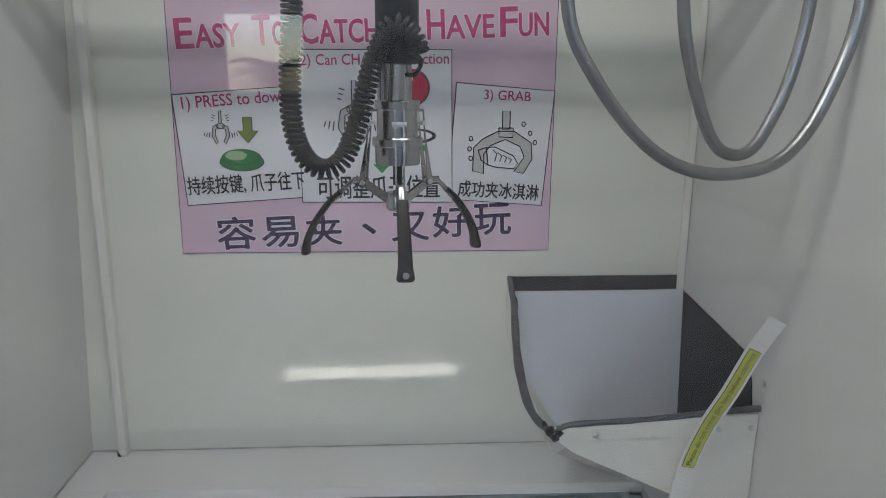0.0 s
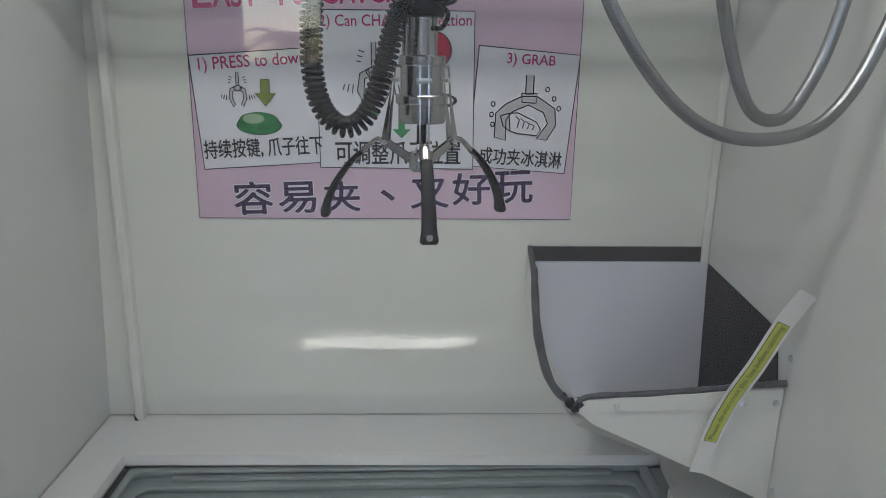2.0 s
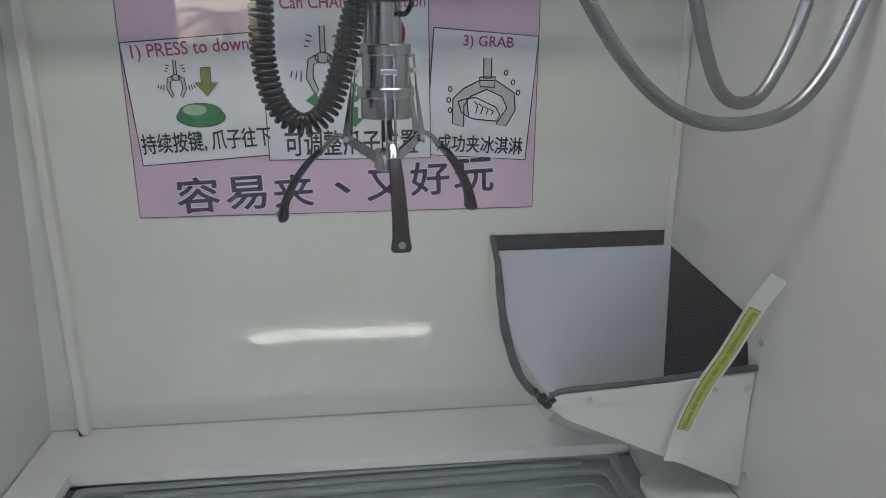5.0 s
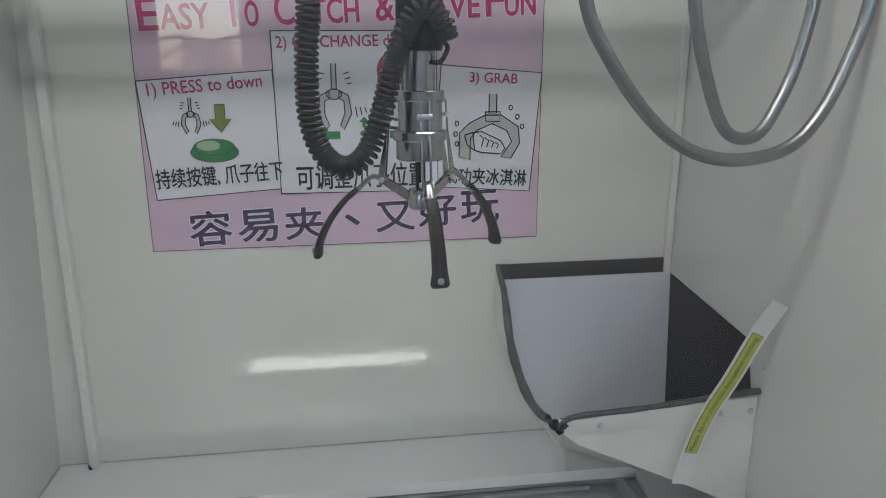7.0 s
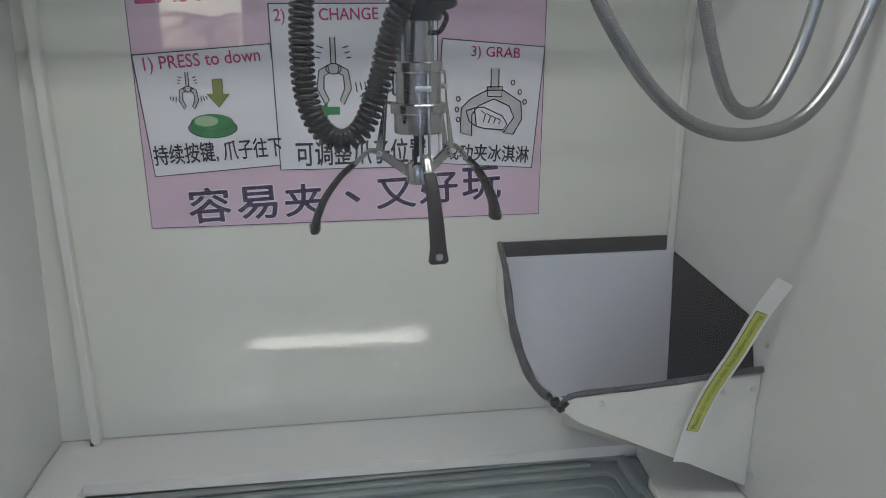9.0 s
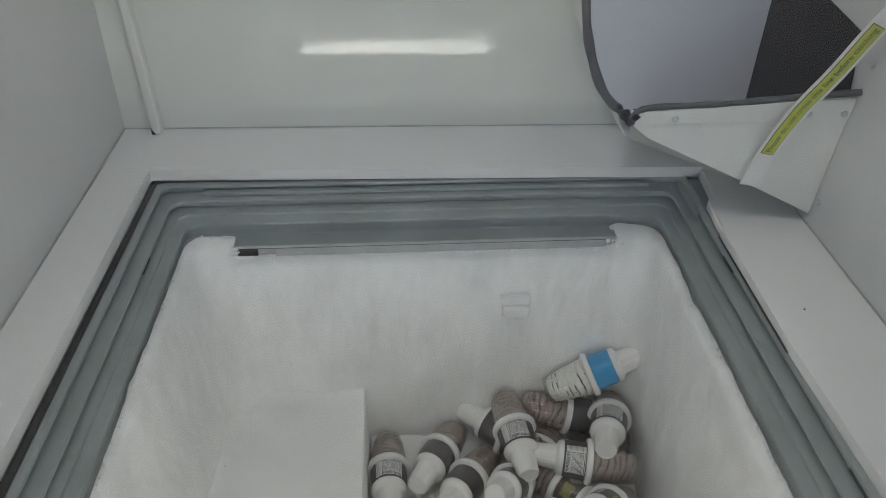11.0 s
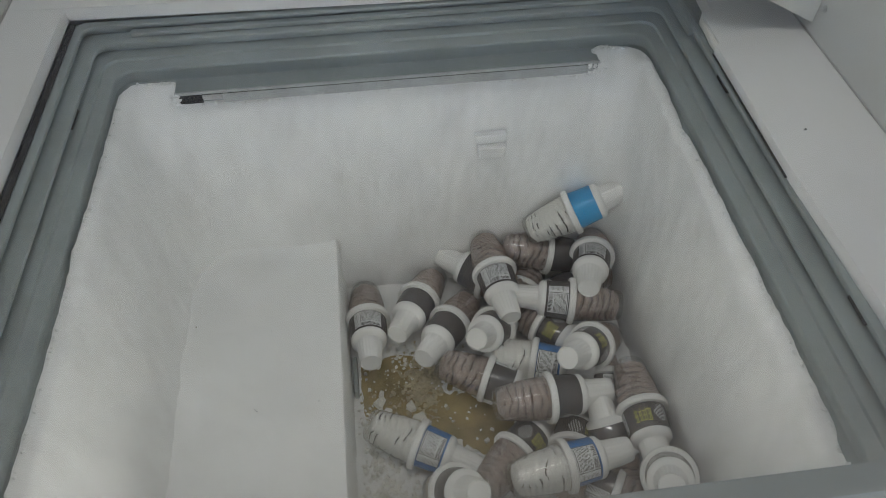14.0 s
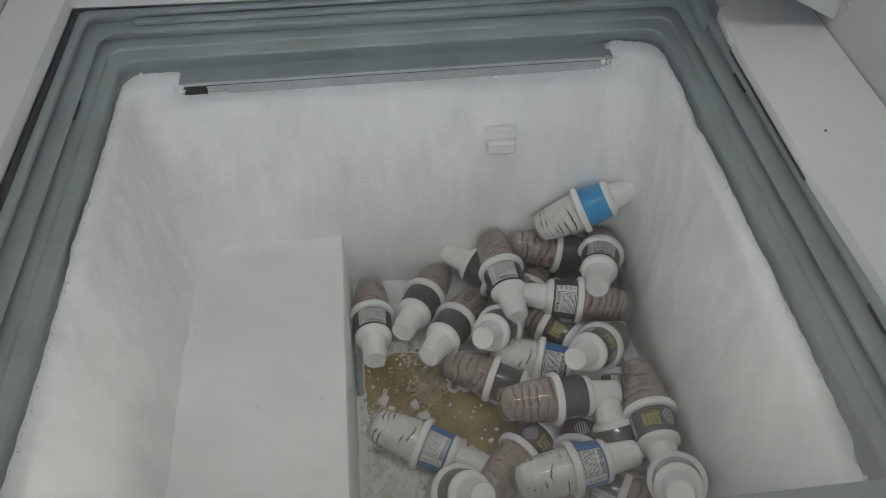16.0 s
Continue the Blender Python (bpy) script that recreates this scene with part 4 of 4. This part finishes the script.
def oval(cu, cv, a, b, n=32, start=0, end=360):
    return [(cu + a * math.cos(radians(start + (end - start) * k / n)), cv + b * math.sin(radians(start + (end - start) * k / n))) for k in range(n + (end - start != 360))]


bm = box(0.0, 0.594, -0.0009, 0.0, 0.0, 0.420)
part("sheet", bm, PINK, poster, "pink printed sheet")
strokes("edge_line", [[(0.0008, 0.419), (0.0008, 0.0008), (0.5932, 0.0008), (0.5932, 0.419)]], 0.0012, 1, PURPLE)
# headline in small capitals
HEAD = [("E", "ASY"), ("T", "O"), ("C", "ATCH"), ("&", ""), ("H", "AVE"), ("F", "UN")]
SPAN = {"EASY": (0.014, 0.109), "TO": (0.129, 0.176), "CATCH": (0.199, 0.317), "&": (0.342, 0.368), "HAVE": (0.392, 0.495), "FUN": (0.505, 0.580)}
for big, small in HEAD:
    a, b = SPAN[big + small]
    rise = 0.317 + (a - 0.014) * 0.048
    w = b - a
    cap = 0.026 if small else w
    words(big, a, rise, cap, 0.043 if small else 0.040, 2.6, PAPER, 1, 0.0, fat=0.0022)
    words(big, a, rise, cap, 0.043 if small else 0.040, 2.6, MAGENTA, 3, 0.0, fat=0.0010)
    if small:
        words(small, a + cap + 0.003, rise + 0.001, w - cap - 0.003, 0.034, 2.6, PAPER, 1, 0.0, fat=0.0022)
        words(small, a + cap + 0.003, rise + 0.001, w - cap - 0.003, 0.034, 2.6, MAGENTA, 3, 0.0, fat=0.0010)

PANELS = [
    [(0.001, 0.249), (0.189, 0.264), (0.202, 0.091), (0.014, 0.078)],
    [(0.190, 0.318), (0.429, 0.320), (0.432, 0.082), (0.193, 0.083)],
    [(0.437, 0.271), (0.5935, 0.259), (0.579, 0.076), (0.424, 0.087)],
]
panels = []
for k, corners in enumerate(PANELS):
    ob = flat("panel", corners, (0, 2, 0)[k], PAPER, label="white picture panel with black outline")
    strokes("outline", [corners + corners[:1]], 0.0018, (1, 3, 1)[k], INK, ob)
    panels.append(ob)
words("1) PRESS to down", 0.016, 0.222, 0.160, 0.024, 4.6, MAGENTA, 3, 0.008, panels[0])
words("2) Can CHANGE direction", 0.197, 0.289, 0.228, 0.022, 1.2, MAGENTA, 4, 0.008, panels[1])
words("3) GRAB", 0.480, 0.241, 0.075, 0.020, -2.5, MAGENTA, 3, 0.008, panels[2])
words("持续按键, 爪子往下", 0.016, 0.093, 0.182, 0.030, 3.2, INK, 3, 0.0, panels[0], fat=0.00035)
words("可调整爪子位置", 0.217, 0.088, 0.195, 0.037, 0.4, INK, 4, 0.0, panels[1], fat=0.00045)
words("成功夹冰淇淋", 0.441, 0.092, 0.132, 0.026, -3.6, INK, 3, 0.0, panels[2], fat=0.00035)
for ch, a, v, w, h in (("容", 0.057, 0.006, 0.060, 0.052), ("易", 0.127, 0.009, 0.058, 0.049), ("夹", 0.197, 0.011, 0.057, 0.048), ("、", 0.287, 0.030, 0.022, 0.017), ("又", 0.335, 0.018, 0.060, 0.046), ("好", 0.402, 0.024, 0.059, 0.050), ("玩", 0.470, 0.027, 0.060, 0.051)):
    words(ch, a, v, w, h, 2.2, PAPER, 1, 0.0, fat=0.0026)
    words(ch, a, v, w, h, 2.2, PURPLE, 3, 0.0, fat=0.0010)


def claw_sketch(cu, top, s, parent, layer):
    """The outline drawing of a claw, s metres wide."""
    arms = []
    for sg in (-1, 1):
        arm = [(cu + sg * 0.16 * s, top - 0.78 * s), (cu + sg * 0.42 * s, top - 0.92 * s), (cu + sg * 0.50 * s, top - 1.45 * s), (cu + sg * 0.26 * s, top - 1.92 * s), (cu + sg * 0.16 * s, top - 1.78 * s), (cu + sg * 0.30 * s, top - 1.45 * s), (cu + sg * 0.28 * s, top - 1.08 * s), (cu + sg * 0.12 * s, top - 1.0 * s)]
        arms.append(arm)
        flat("sketch_fill", arm, layer, PALE, parent)
    hub = oval(cu, top - 0.88 * s, 0.22 * s, 0.15 * s, 16)
    rod = [(cu - 0.07 * s, top), (cu - 0.07 * s, top - 0.75 * s), (cu + 0.07 * s, top - 0.75 * s), (cu + 0.07 * s, top)]
    flat("sketch_fill", hub, layer + 1, PALE, parent)
    flat("sketch_fill", rod, layer + 1, PALE, parent)
    ticks = [[(cu + sg * (0.28 + 0.05 * k) * s, top - (0.30 + 0.14 * k) * s), (cu + sg * (0.46 + 0.03 * k) * s, top - (0.24 + 0.16 * k) * s)] for sg in (-1, 1) for k in range(3)]
    ticks += [[(cu + sg * (0.62 + 0.13 * k) * s, top - 1.25 * s), (cu + sg * (0.66 + 0.14 * k) * s, top - (1.55 - 0.06 * k) * s)] for sg in (-1, 1) for k in range(3)]
    strokes("sketch_line", [a + a[:1] for a in arms] + [hub + hub[:1], rod] + ticks, max(0.0014, 0.036 * s), layer + 2, INK, parent)


claw_sketch(0.0715, 0.226, 0.027, panels[0], 2)
claw_sketch(0.277, 0.273, 0.050, panels[1], 3)


def arrow(cu, cv, length, turn, parent, layer, wide=0.6, mat=None):
    pts = [(-0.5, 0.17), (0.02, 0.17), (0.02, wide / 1.6), (0.5, 0), (0.02, -wide / 1.6), (0.02, -0.17), (-0.5, -0.17)]
    c, q = math.cos(radians(turn)), math.sin(radians(turn))
    flat("arrow", [(cu + length * (x * c - y * q), cv + length * (x * q + y * c)) for x, y in pts], layer, mat or GREEN, parent, "green printed arrow")
    if mat:
        ring = [(cu + length * (x * c - y * q), cv + length * (x * q + y * c)) for x, y in pts]
        strokes("arrow_outline", [ring + ring[:1]], 0.0011, layer + 1, INK, parent)


arrow(0.1125, 0.196, 0.040, -90, panels[0], 3, 0.62, OLIVE)
arrow(0.267, 0.169, 0.034, 180, panels[1], 4)
arrow(0.3755, 0.169, 0.034, 0, panels[1], 4)
arrow(0.3195, 0.144, 0.030, -90, panels[1], 4, 0.75)
arrow(0.320, 0.188, 0.016, 90, panels[1], 4, 0.75)
flat("dot", oval(0.320, 0.171, 0.0068, 0.0048, 20), 4, GREEN, panels[1])
# round push button
flat("button", oval(0.101, 0.147, 0.0345, 0.0150), 2, INK, panels[0])
flat("button_side", oval(0.101, 0.147, 0.0330, 0.0138), 3, GREEN, panels[0])
flat("button_top", oval(0.101, 0.1545, 0.0300, 0.0125), 4, INK, panels[0])
flat("button_face", oval(0.101, 0.1548, 0.0287, 0.0115), 5, GREEN, panels[0])
flat("button_shine", oval(0.093, 0.157, 0.0165, 0.0075), 6, LIME, panels[0])
# joystick
flat("joystick_base", oval(0.371, 0.188, 0.0345, 0.0120), 3, INK, panels[1])
flat("joystick_plate", oval(0.371, 0.1885, 0.0285, 0.0078), 4, PAPER, panels[1])
flat("joystick_stick", [(0.3610, 0.192), (0.3622, 0.240), (0.3745, 0.240), (0.3757, 0.192), (0.368, 0.188)], 5, INK, panels[1])
flat("joystick_shine", [(0.3645, 0.193), (0.3655, 0.240), (0.3715, 0.240), (0.3722, 0.193)], 6, PALE, panels[1])
flat("joystick_ball", oval(0.368, 0.2625, 0.0275, 0.0285), 6, INK, panels[1])
flat("ball_red", oval(0.3675, 0.2630, 0.0255, 0.0265), 7, RED, panels[1], "red joystick ball")
for cu, cv, r in ((0.3625, 0.2755, 0.0060), (0.3535, 0.2650, 0.0032)):
    flat("ball_shine", oval(cu, cv, r, r, 16), 8, PAPER, panels[1])
# claw that grips a cone
grip = [(0.505, 0.196), (0.480, 0.184), (0.4655, 0.170), (0.4645, 0.133), (0.482, 0.128), (0.482, 0.160), (0.492, 0.173), (0.516, 0.183), (0.540, 0.172), (0.5475, 0.155), (0.531, 0.131), (0.547, 0.129), (0.5605, 0.152), (0.558, 0.178), (0.530, 0.196)]
flat("grip_fill", grip, 2, PALE, panels[2])
rod = [(0.511, 0.228), (0.511, 0.199), (0.523, 0.199), (0.523, 0.228)]
hub = [(0.505, 0.201), (0.506, 0.187), (0.528, 0.186), (0.529, 0.201)]
flat("grip_rod", rod, 2, PALE, panels[2])
flat("grip_hub", hub, 3, PALE, panels[2])
prize = [(0.473, 0.166), (0.486, 0.170), (0.500, 0.171), (0.530, 0.157), (0.537, 0.145), (0.531, 0.136), (0.500, 0.139), (0.488, 0.143), (0.478, 0.150)]
flat("cone_fill", prize, 4, PAPER, panels[2])
flat("cone_cup", [(0.473, 0.166), (0.486, 0.170), (0.489, 0.144), (0.478, 0.150)], 5, PALE, panels[2])
swirl = [[(0.497 + 0.008 * k, 0.166 - 0.004 * k), (0.503 + 0.008 * k, 0.160 - 0.003 * k), (0.500 + 0.008 * k, 0.148 - 0.001 * k)] for k in range(4)]
drops = [oval(cu, cv, 0.0028, 0.0036, 10) for cu, cv in ((0.461, 0.184), (0.459, 0.168), (0.461, 0.153), (0.545, 0.207), (0.556, 0.193), (0.564, 0.178))]
strokes("grip_line", [grip + grip[:1], rod, hub + hub[:1], prize + prize[:1], [(0.486, 0.170), (0.489, 0.144)]] + swirl + [d + d[:1] for d in drops], 0.0018, 6, INK, panels[2])

# ---- claw on its cable ----
CX, CY = 0.008, 0.640
claw = thing("crane_claw", (CX, CY, 1.288), "three-pronged chrome claw with black rubber tips hanging on a cable", "claw")
B = 1.288
part("sleeve", lathe([(0.0, 0.0), (0.0175, 0.0), (0.0185, 0.002), (0.0185, 0.112), (0.0175, 0.114), (0.004, 0.114)], 28, bm=None), BLACK, claw, "black plastic sleeve", smooth=40).location.z = 1.414 - B
part("shaft", lathe([(0.0, 1.376 - B), (0.0125, 1.376 - B), (0.0125, 1.4135 - B), (0.0118, 1.4140 - B), (0.0, 1.4140 - B)], 28), CHROME, claw, smooth=40)
part("side_rod", moved(lathe([(0.0, 0.0), (0.0035, 0.0), (0.0035, 0.036), (0.0, 0.036)], 12), pose(-0.0135, -0.005, 1.378 - B)), CHROME, claw, smooth=40)
part("upper_collar", lathe([(0.0125, 1.3755 - B), (0.0188, 1.3755 - B), (0.0196, 1.3765 - B), (0.0196, 1.3830 - B), (0.0188, 1.3840 - B), (0.0125, 1.3840 - B)], 32), CHROME, claw, smooth=30)
part("coil_case", lathe([(0.0, 1.352 - B), (0.0180, 1.352 - B), (0.0180, 1.3755 - B), (0.0, 1.3755 - B)], 32), CHROME, claw, "polished steel cylinder", smooth=40)
part("lower_collar", lathe([(0.018, 1.3445 - B), (0.0212, 1.3445 - B), (0.0220, 1.3455 - B), (0.0220, 1.3515 - B), (0.0212, 1.3525 - B), (0.018, 1.3525 - B)], 32), CHROME, claw, smooth=30)
part("lower_case", lathe([(0.0, 1.3290 - B), (0.0188, 1.3290 - B), (0.0196, 1.3300 - B), (0.0196, 1.3445 - B), (0.0, 1.3445 - B)], 32), CHROME, claw, smooth=40)
part("plunger", lathe([(0.0, 1.302 - B), (0.0042, 1.302 - B), (0.0042, 1.3295 - B), (0.0, 1.3295 - B)], 16), BLACK, claw, "dark plunger rod", smooth=40)
part("hub", lathe([(0.0, 1.288 - B), (0.0085, 1.288 - B), (0.0105, 1.290 - B), (0.0105, 1.303 - B), (0.0095, 1.3045 - B), (0.0, 1.3045 - B)], 24), CHROME, claw, smooth=40)


def finger(azimuth, reach=1.0):
    turn = pose(0, 0, 0, 0, 0, azimuth) @ Matrix.Diagonal((reach, 1, 1, 1))
    z = lambda h: h - B
    def strip(pts, wide, thick):
        return tube([Vector((r, 0, z(h))) for r, h in pts], wide, 8, flat=thick)
    def put(name, bm, mat, parent, label="", smooth=40):
        return part(name, moved(bm, turn), mat, parent, label, smooth)
    bm = bmesh.new()
    for sg in (-1, 1):
        prism([(0.0195, sg * 0.0042, z(1.374)), (0.0245, sg * 0.0042, z(1.374)), (0.0300, sg * 0.0042, z(1.308)), (0.0345, sg * 0.0042, z(1.306)), (0.0345, sg * 0.0042, z(1.317)), (0.0272, sg * 0.0042, z(1.352)), (0.0250, sg * 0.0042, z(1.3765)), (0.0195, sg * 0.0042, z(1.3765))][::1], (0, -sg * 0.0014, 0), bm=bm)
    arm = put("arm", bm, CHROME, claw, "bright steel arm plates", 30)
    for r, h in ((0.0245, 1.364), (0.0318, 1.3115)):
        pin = lathe([(0.0, -0.006), (0.0022, -0.006), (0.0022, 0.006), (0.0, 0.006)], 10)
        put("pin", moved(pin, Matrix.Translation((r, 0, z(h))) @ pose(0, 0, 0, 90)), METAL, arm)
    bm = bmesh.new()
    for sg in (-1, 1):
        prism([(0.0085, sg * 0.0026, z(1.293)), (0.0300, sg * 0.0026, z(1.3065)), (0.0345, sg * 0.0026, z(1.311)), (0.0330, sg * 0.0026, z(1.3155)), (0.0085, sg * 0.0026, z(1.3010))], (0, -sg * 0.0012, 0), bm=bm)
    put("link", bm, CHROME, claw, "short steel link")
    steel = smooth_path([Vector((0.0310, 0, z(1.3100))), Vector((0.0400, 0, z(1.3135))), Vector((0.0500, 0, z(1.3060))), Vector((0.0610, 0, z(1.2950)))], 6)
    bolt = lathe([(0.0, 0.0012), (0.0022, 0.0010), (0.0028, 0.0), (0.0, -0.001)], 12)
    prong = put("prong", tube(steel, 0.0021, 10, flat=1.5), CHROME, claw, "bent steel prong")
    sleeve = smooth_path([Vector((0.0540, 0, z(1.3025))), Vector((0.0660, 0, z(1.2920))), Vector((0.0800, 0, z(1.2740))), Vector((0.0890, 0, z(1.2560))), Vector((0.0920, 0, z(1.2410)))], 6)
    tip = put("rubber_tip", tube(sleeve, lambda f: (0.0024 + 0.0009 * f + 0.0008 * max(0, f - 0.8) / 0.2) * (1 if f < 0.97 else 0.7), 16, flat=2.0), RUBBER, prong, "black rubber sleeve")
    put("tip_bolt", moved(bolt, Matrix.Translation((0.0955, 0, z(1.2470))) @ pose(0, 0, 0, 0, 84)), GREY, prong)


for azimuth, reach in ((160, 1.0), (36, 1.04), (274, 0.78)):
    finger(azimuth, reach)
cable = tube([Vector((0, 0, 1.525 - B)), Vector((0, 0, 1.592 - B))], 0.0014, 8)
part("steel_cable", cable, METAL, claw, "thin steel cable")

# coiled cord beside the claw
U = [(-0.074, 0.615, 1.606), (-0.075, 0.615, 1.53), (-0.076, 0.615, 1.449), (-0.079, 0.615, 1.409), (-0.079, 0.615, 1.368), (-0.071, 0.615, 1.340), (-0.055, 0.615, 1.327), (-0.038, 0.615, 1.336), (-0.025, 0.615, 1.367), (-0.016, 0.613, 1.401), (-0.006, 0.610, 1.428), (0.006, 0.609, 1.444), (0.020, 0.611, 1.436), (0.026, 0.615, 1.422)]
spine = frames_along(evenly(smooth_path(U, 16), 0.00030))
coil = []
for i, (p, t, s, u) in enumerate(spine):
    a = 2 * math.pi * i * 0.00030 / 0.0048
    coil.append(p + 0.0074 * (math.cos(a) * s + math.sin(a) * u))
tail = smooth_path([coil[-1], coil[-1] + Vector((0.006, 0.004, -0.006)), coil[-1] + Vector((0.002, 0.010, -0.016)), Vector((0.018, 0.628, 1.405))], 6)
cord = finish("coiled_cord", tube(coil + tail[1:], 0.0020, 7), CORD, smooth=60)
tagged(cord, "black coiled cable looping down to the claw", "cable")

# conduit loops by the side wall
hose_a = [(0.176, 0.75, 1.640), (0.176, 0.75, 1.55), (0.183, 0.75, 1.462), (0.212, 0.75, 1.405), (0.257, 0.75, 1.350), (0.303, 0.75, 1.317), (0.355, 0.75, 1.306), (0.412, 0.75, 1.317), (0.447, 0.75, 1.353), (0.472, 0.75, 1.411), (0.486, 0.75, 1.466), (0.490, 0.75, 1.55), (0.490, 0.75, 1.640)]
hose_b = [(0.318, 0.81, 1.640), (0.319, 0.81, 1.55), (0.326, 0.81, 1.468), (0.340, 0.81, 1.411), (0.360, 0.81, 1.357), (0.377, 0.81, 1.330), (0.397, 0.81, 1.321), (0.417, 0.81, 1.327), (0.433, 0.81, 1.351), (0.452, 0.81, 1.399), (0.466, 0.81, 1.470), (0.470, 0.81, 1.55), (0.470, 0.81, 1.640)]
for name, path, r, text in (("conduit", hose_a, 0.0072, "long grey ribbed metal conduit hanging in a loop"), ("conduit", hose_b, 0.0072, "shorter grey ribbed metal conduit hanging in a loop")):
    tagged(finish(name, tube(evenly(smooth_path(path, 14), 0.0011), r, 14, ripple=0.025), HOSE, smooth=20), text, "conduit", "conduits")

# overhead rails that carry the claw
for y, z in ((0.90, 1.605), (0.90, 1.566), (0.36, 1.605)):
    rail = finish("overhead_rail", box(X0 + 0.025, X1, y - 0.007, y + 0.007, z - 0.011, z + 0.011, 0.002), METAL)
    tagged(rail, "square metal rail across the cabinet", "rail", "overhead rails")
carriage = thing("crane_carriage", (CX, 0.64, 1.589), "metal crane carriage riding on the overhead rails", "carriage")
part("plate", box(-0.02, 0.02, -0.295, 0.275, 0.0275, 0.0355, 0.002), METAL, carriage)
part("motor", lathe([(0.0, -0.0), (0.022, 0.0), (0.022, 0.0275), (0.0, 0.0275)], 24), BLACK, carriage, "black motor")
part("cord_clamp", box(-0.095, -0.018, -0.035, -0.015, 0.012, 0.0275, 0.002), BLACK, carriage)
for y in (0.75, 0.81):
    beam = finish("side_rail", box(0.16, 0.498, y - 0.006, y + 0.006, 1.634, 1.6405, 0.001), METAL)
    tagged(beam, "narrow metal bar that carries the conduits", "rail", "conduit bars")

# ---- made-up unseen hall: shapes daylight and the veil reflected in the glass ----
hall = dict(kind="structure", category="wall")
bm = box(-4.0, 4.0, -9.0, 3.0, -0.1, -0.002)
tagged(finish("floor", bm, FLOOR_BOUNCE), "unseen hall floor added to bounce daylight", "floor", kind="structure")
# Ends early so skylight brightens the far walls that the glass reflects.
tagged(finish("light_helper_roof", box(-4.1, 4.1, -4.6, 3.0, 3.0, 3.1), HALL_BOUNCE), "unseen roof added to admit daylight only far back", "ceiling", kind="structure")
for name, b in (("light_helper_west", (-4.1, -4.0, -9.0, 3.0, 0, 3)), ("light_helper_east", (4.0, 4.1, -9.0, 3.0, 0, 3))):
    tagged(finish(name, box(*b), HALL_BOUNCE), "unseen hall wall added to shape light and reflections", **hall)
OX0, OX1, OZ0, OZ1 = -2.05, -1.07, 1.28, 2.25
for name, b in (("light_helper_south_a", (-4.0, OX0, -9.1, -9.0, 0, 3)), ("light_helper_south_b", (OX1, 4.0, -9.1, -9.0, 0, 3)), ("light_helper_south_c", (OX0, OX1, -9.1, -9.0, 0, OZ0)), ("light_helper_south_d", (OX0, OX1, -9.1, -9.0, OZ1, 3))):
    tagged(finish(name, box(*b), HALL_BOUNCE), "added unseen wall round the reflected opening", **hall)
tagged(finish("ground", box(-150, 150, -150, 150, -0.3, -0.11), GROUND), "grey paving outside", "ground", kind="structure")

palm = thing("palm_tree", (-2.3, -14.0, -0.05), "palm tree with feathered fronds outside the opening", "tree")
part("trunk", tube(smooth_path([(0, 0, 0), (0.08, 0, 0.9), (0.1, 0, 1.7)], 8), lambda f: 0.14 - 0.05 * f, 12, ripple=0.06), BARK, palm, smooth=40)
rp = random.Random(8)
for k in range(14):
    a, lift = 2 * math.pi * k / 14 + rp.uniform(-0.2, 0.2), rp.uniform(0.1, 0.9)
    bm = bmesh.new()
    p0, reach = Vector((0.1, 0, 1.7)), rp.uniform(1.0, 1.5)
    rib = [p0 + Vector((math.cos(a) * reach * f, math.sin(a) * reach * f, lift * reach * f - 0.9 * reach * f * f)) for f in (j / 16 for j in range(17))]
    tube(rib, lambda f: 0.016 - 0.011 * f, 5, bm=bm)
    for j in range(2, 17):
        f = j / 16
        t = (rib[j] - rib[j - 1]).normalized()
        side = t.cross(Vector((0, 0, 1))).normalized()
        w = 0.42 * (1 - f) ** 0.6 * min(1, f * 4) + 0.06
        for sg in (-1, 1):
            tip = rib[j] + side * sg * w + t * 0.22 + Vector((0, 0, -0.10 * w - 0.06))
            mid = rib[j].lerp(tip, 0.5)
            vs = [bm.verts.new(q) for q in (rib[j], mid + t * 0.024, tip, mid - t * 0.024)]
            bm.faces.new(vs)
    part("frond", bm, LEAF, palm)
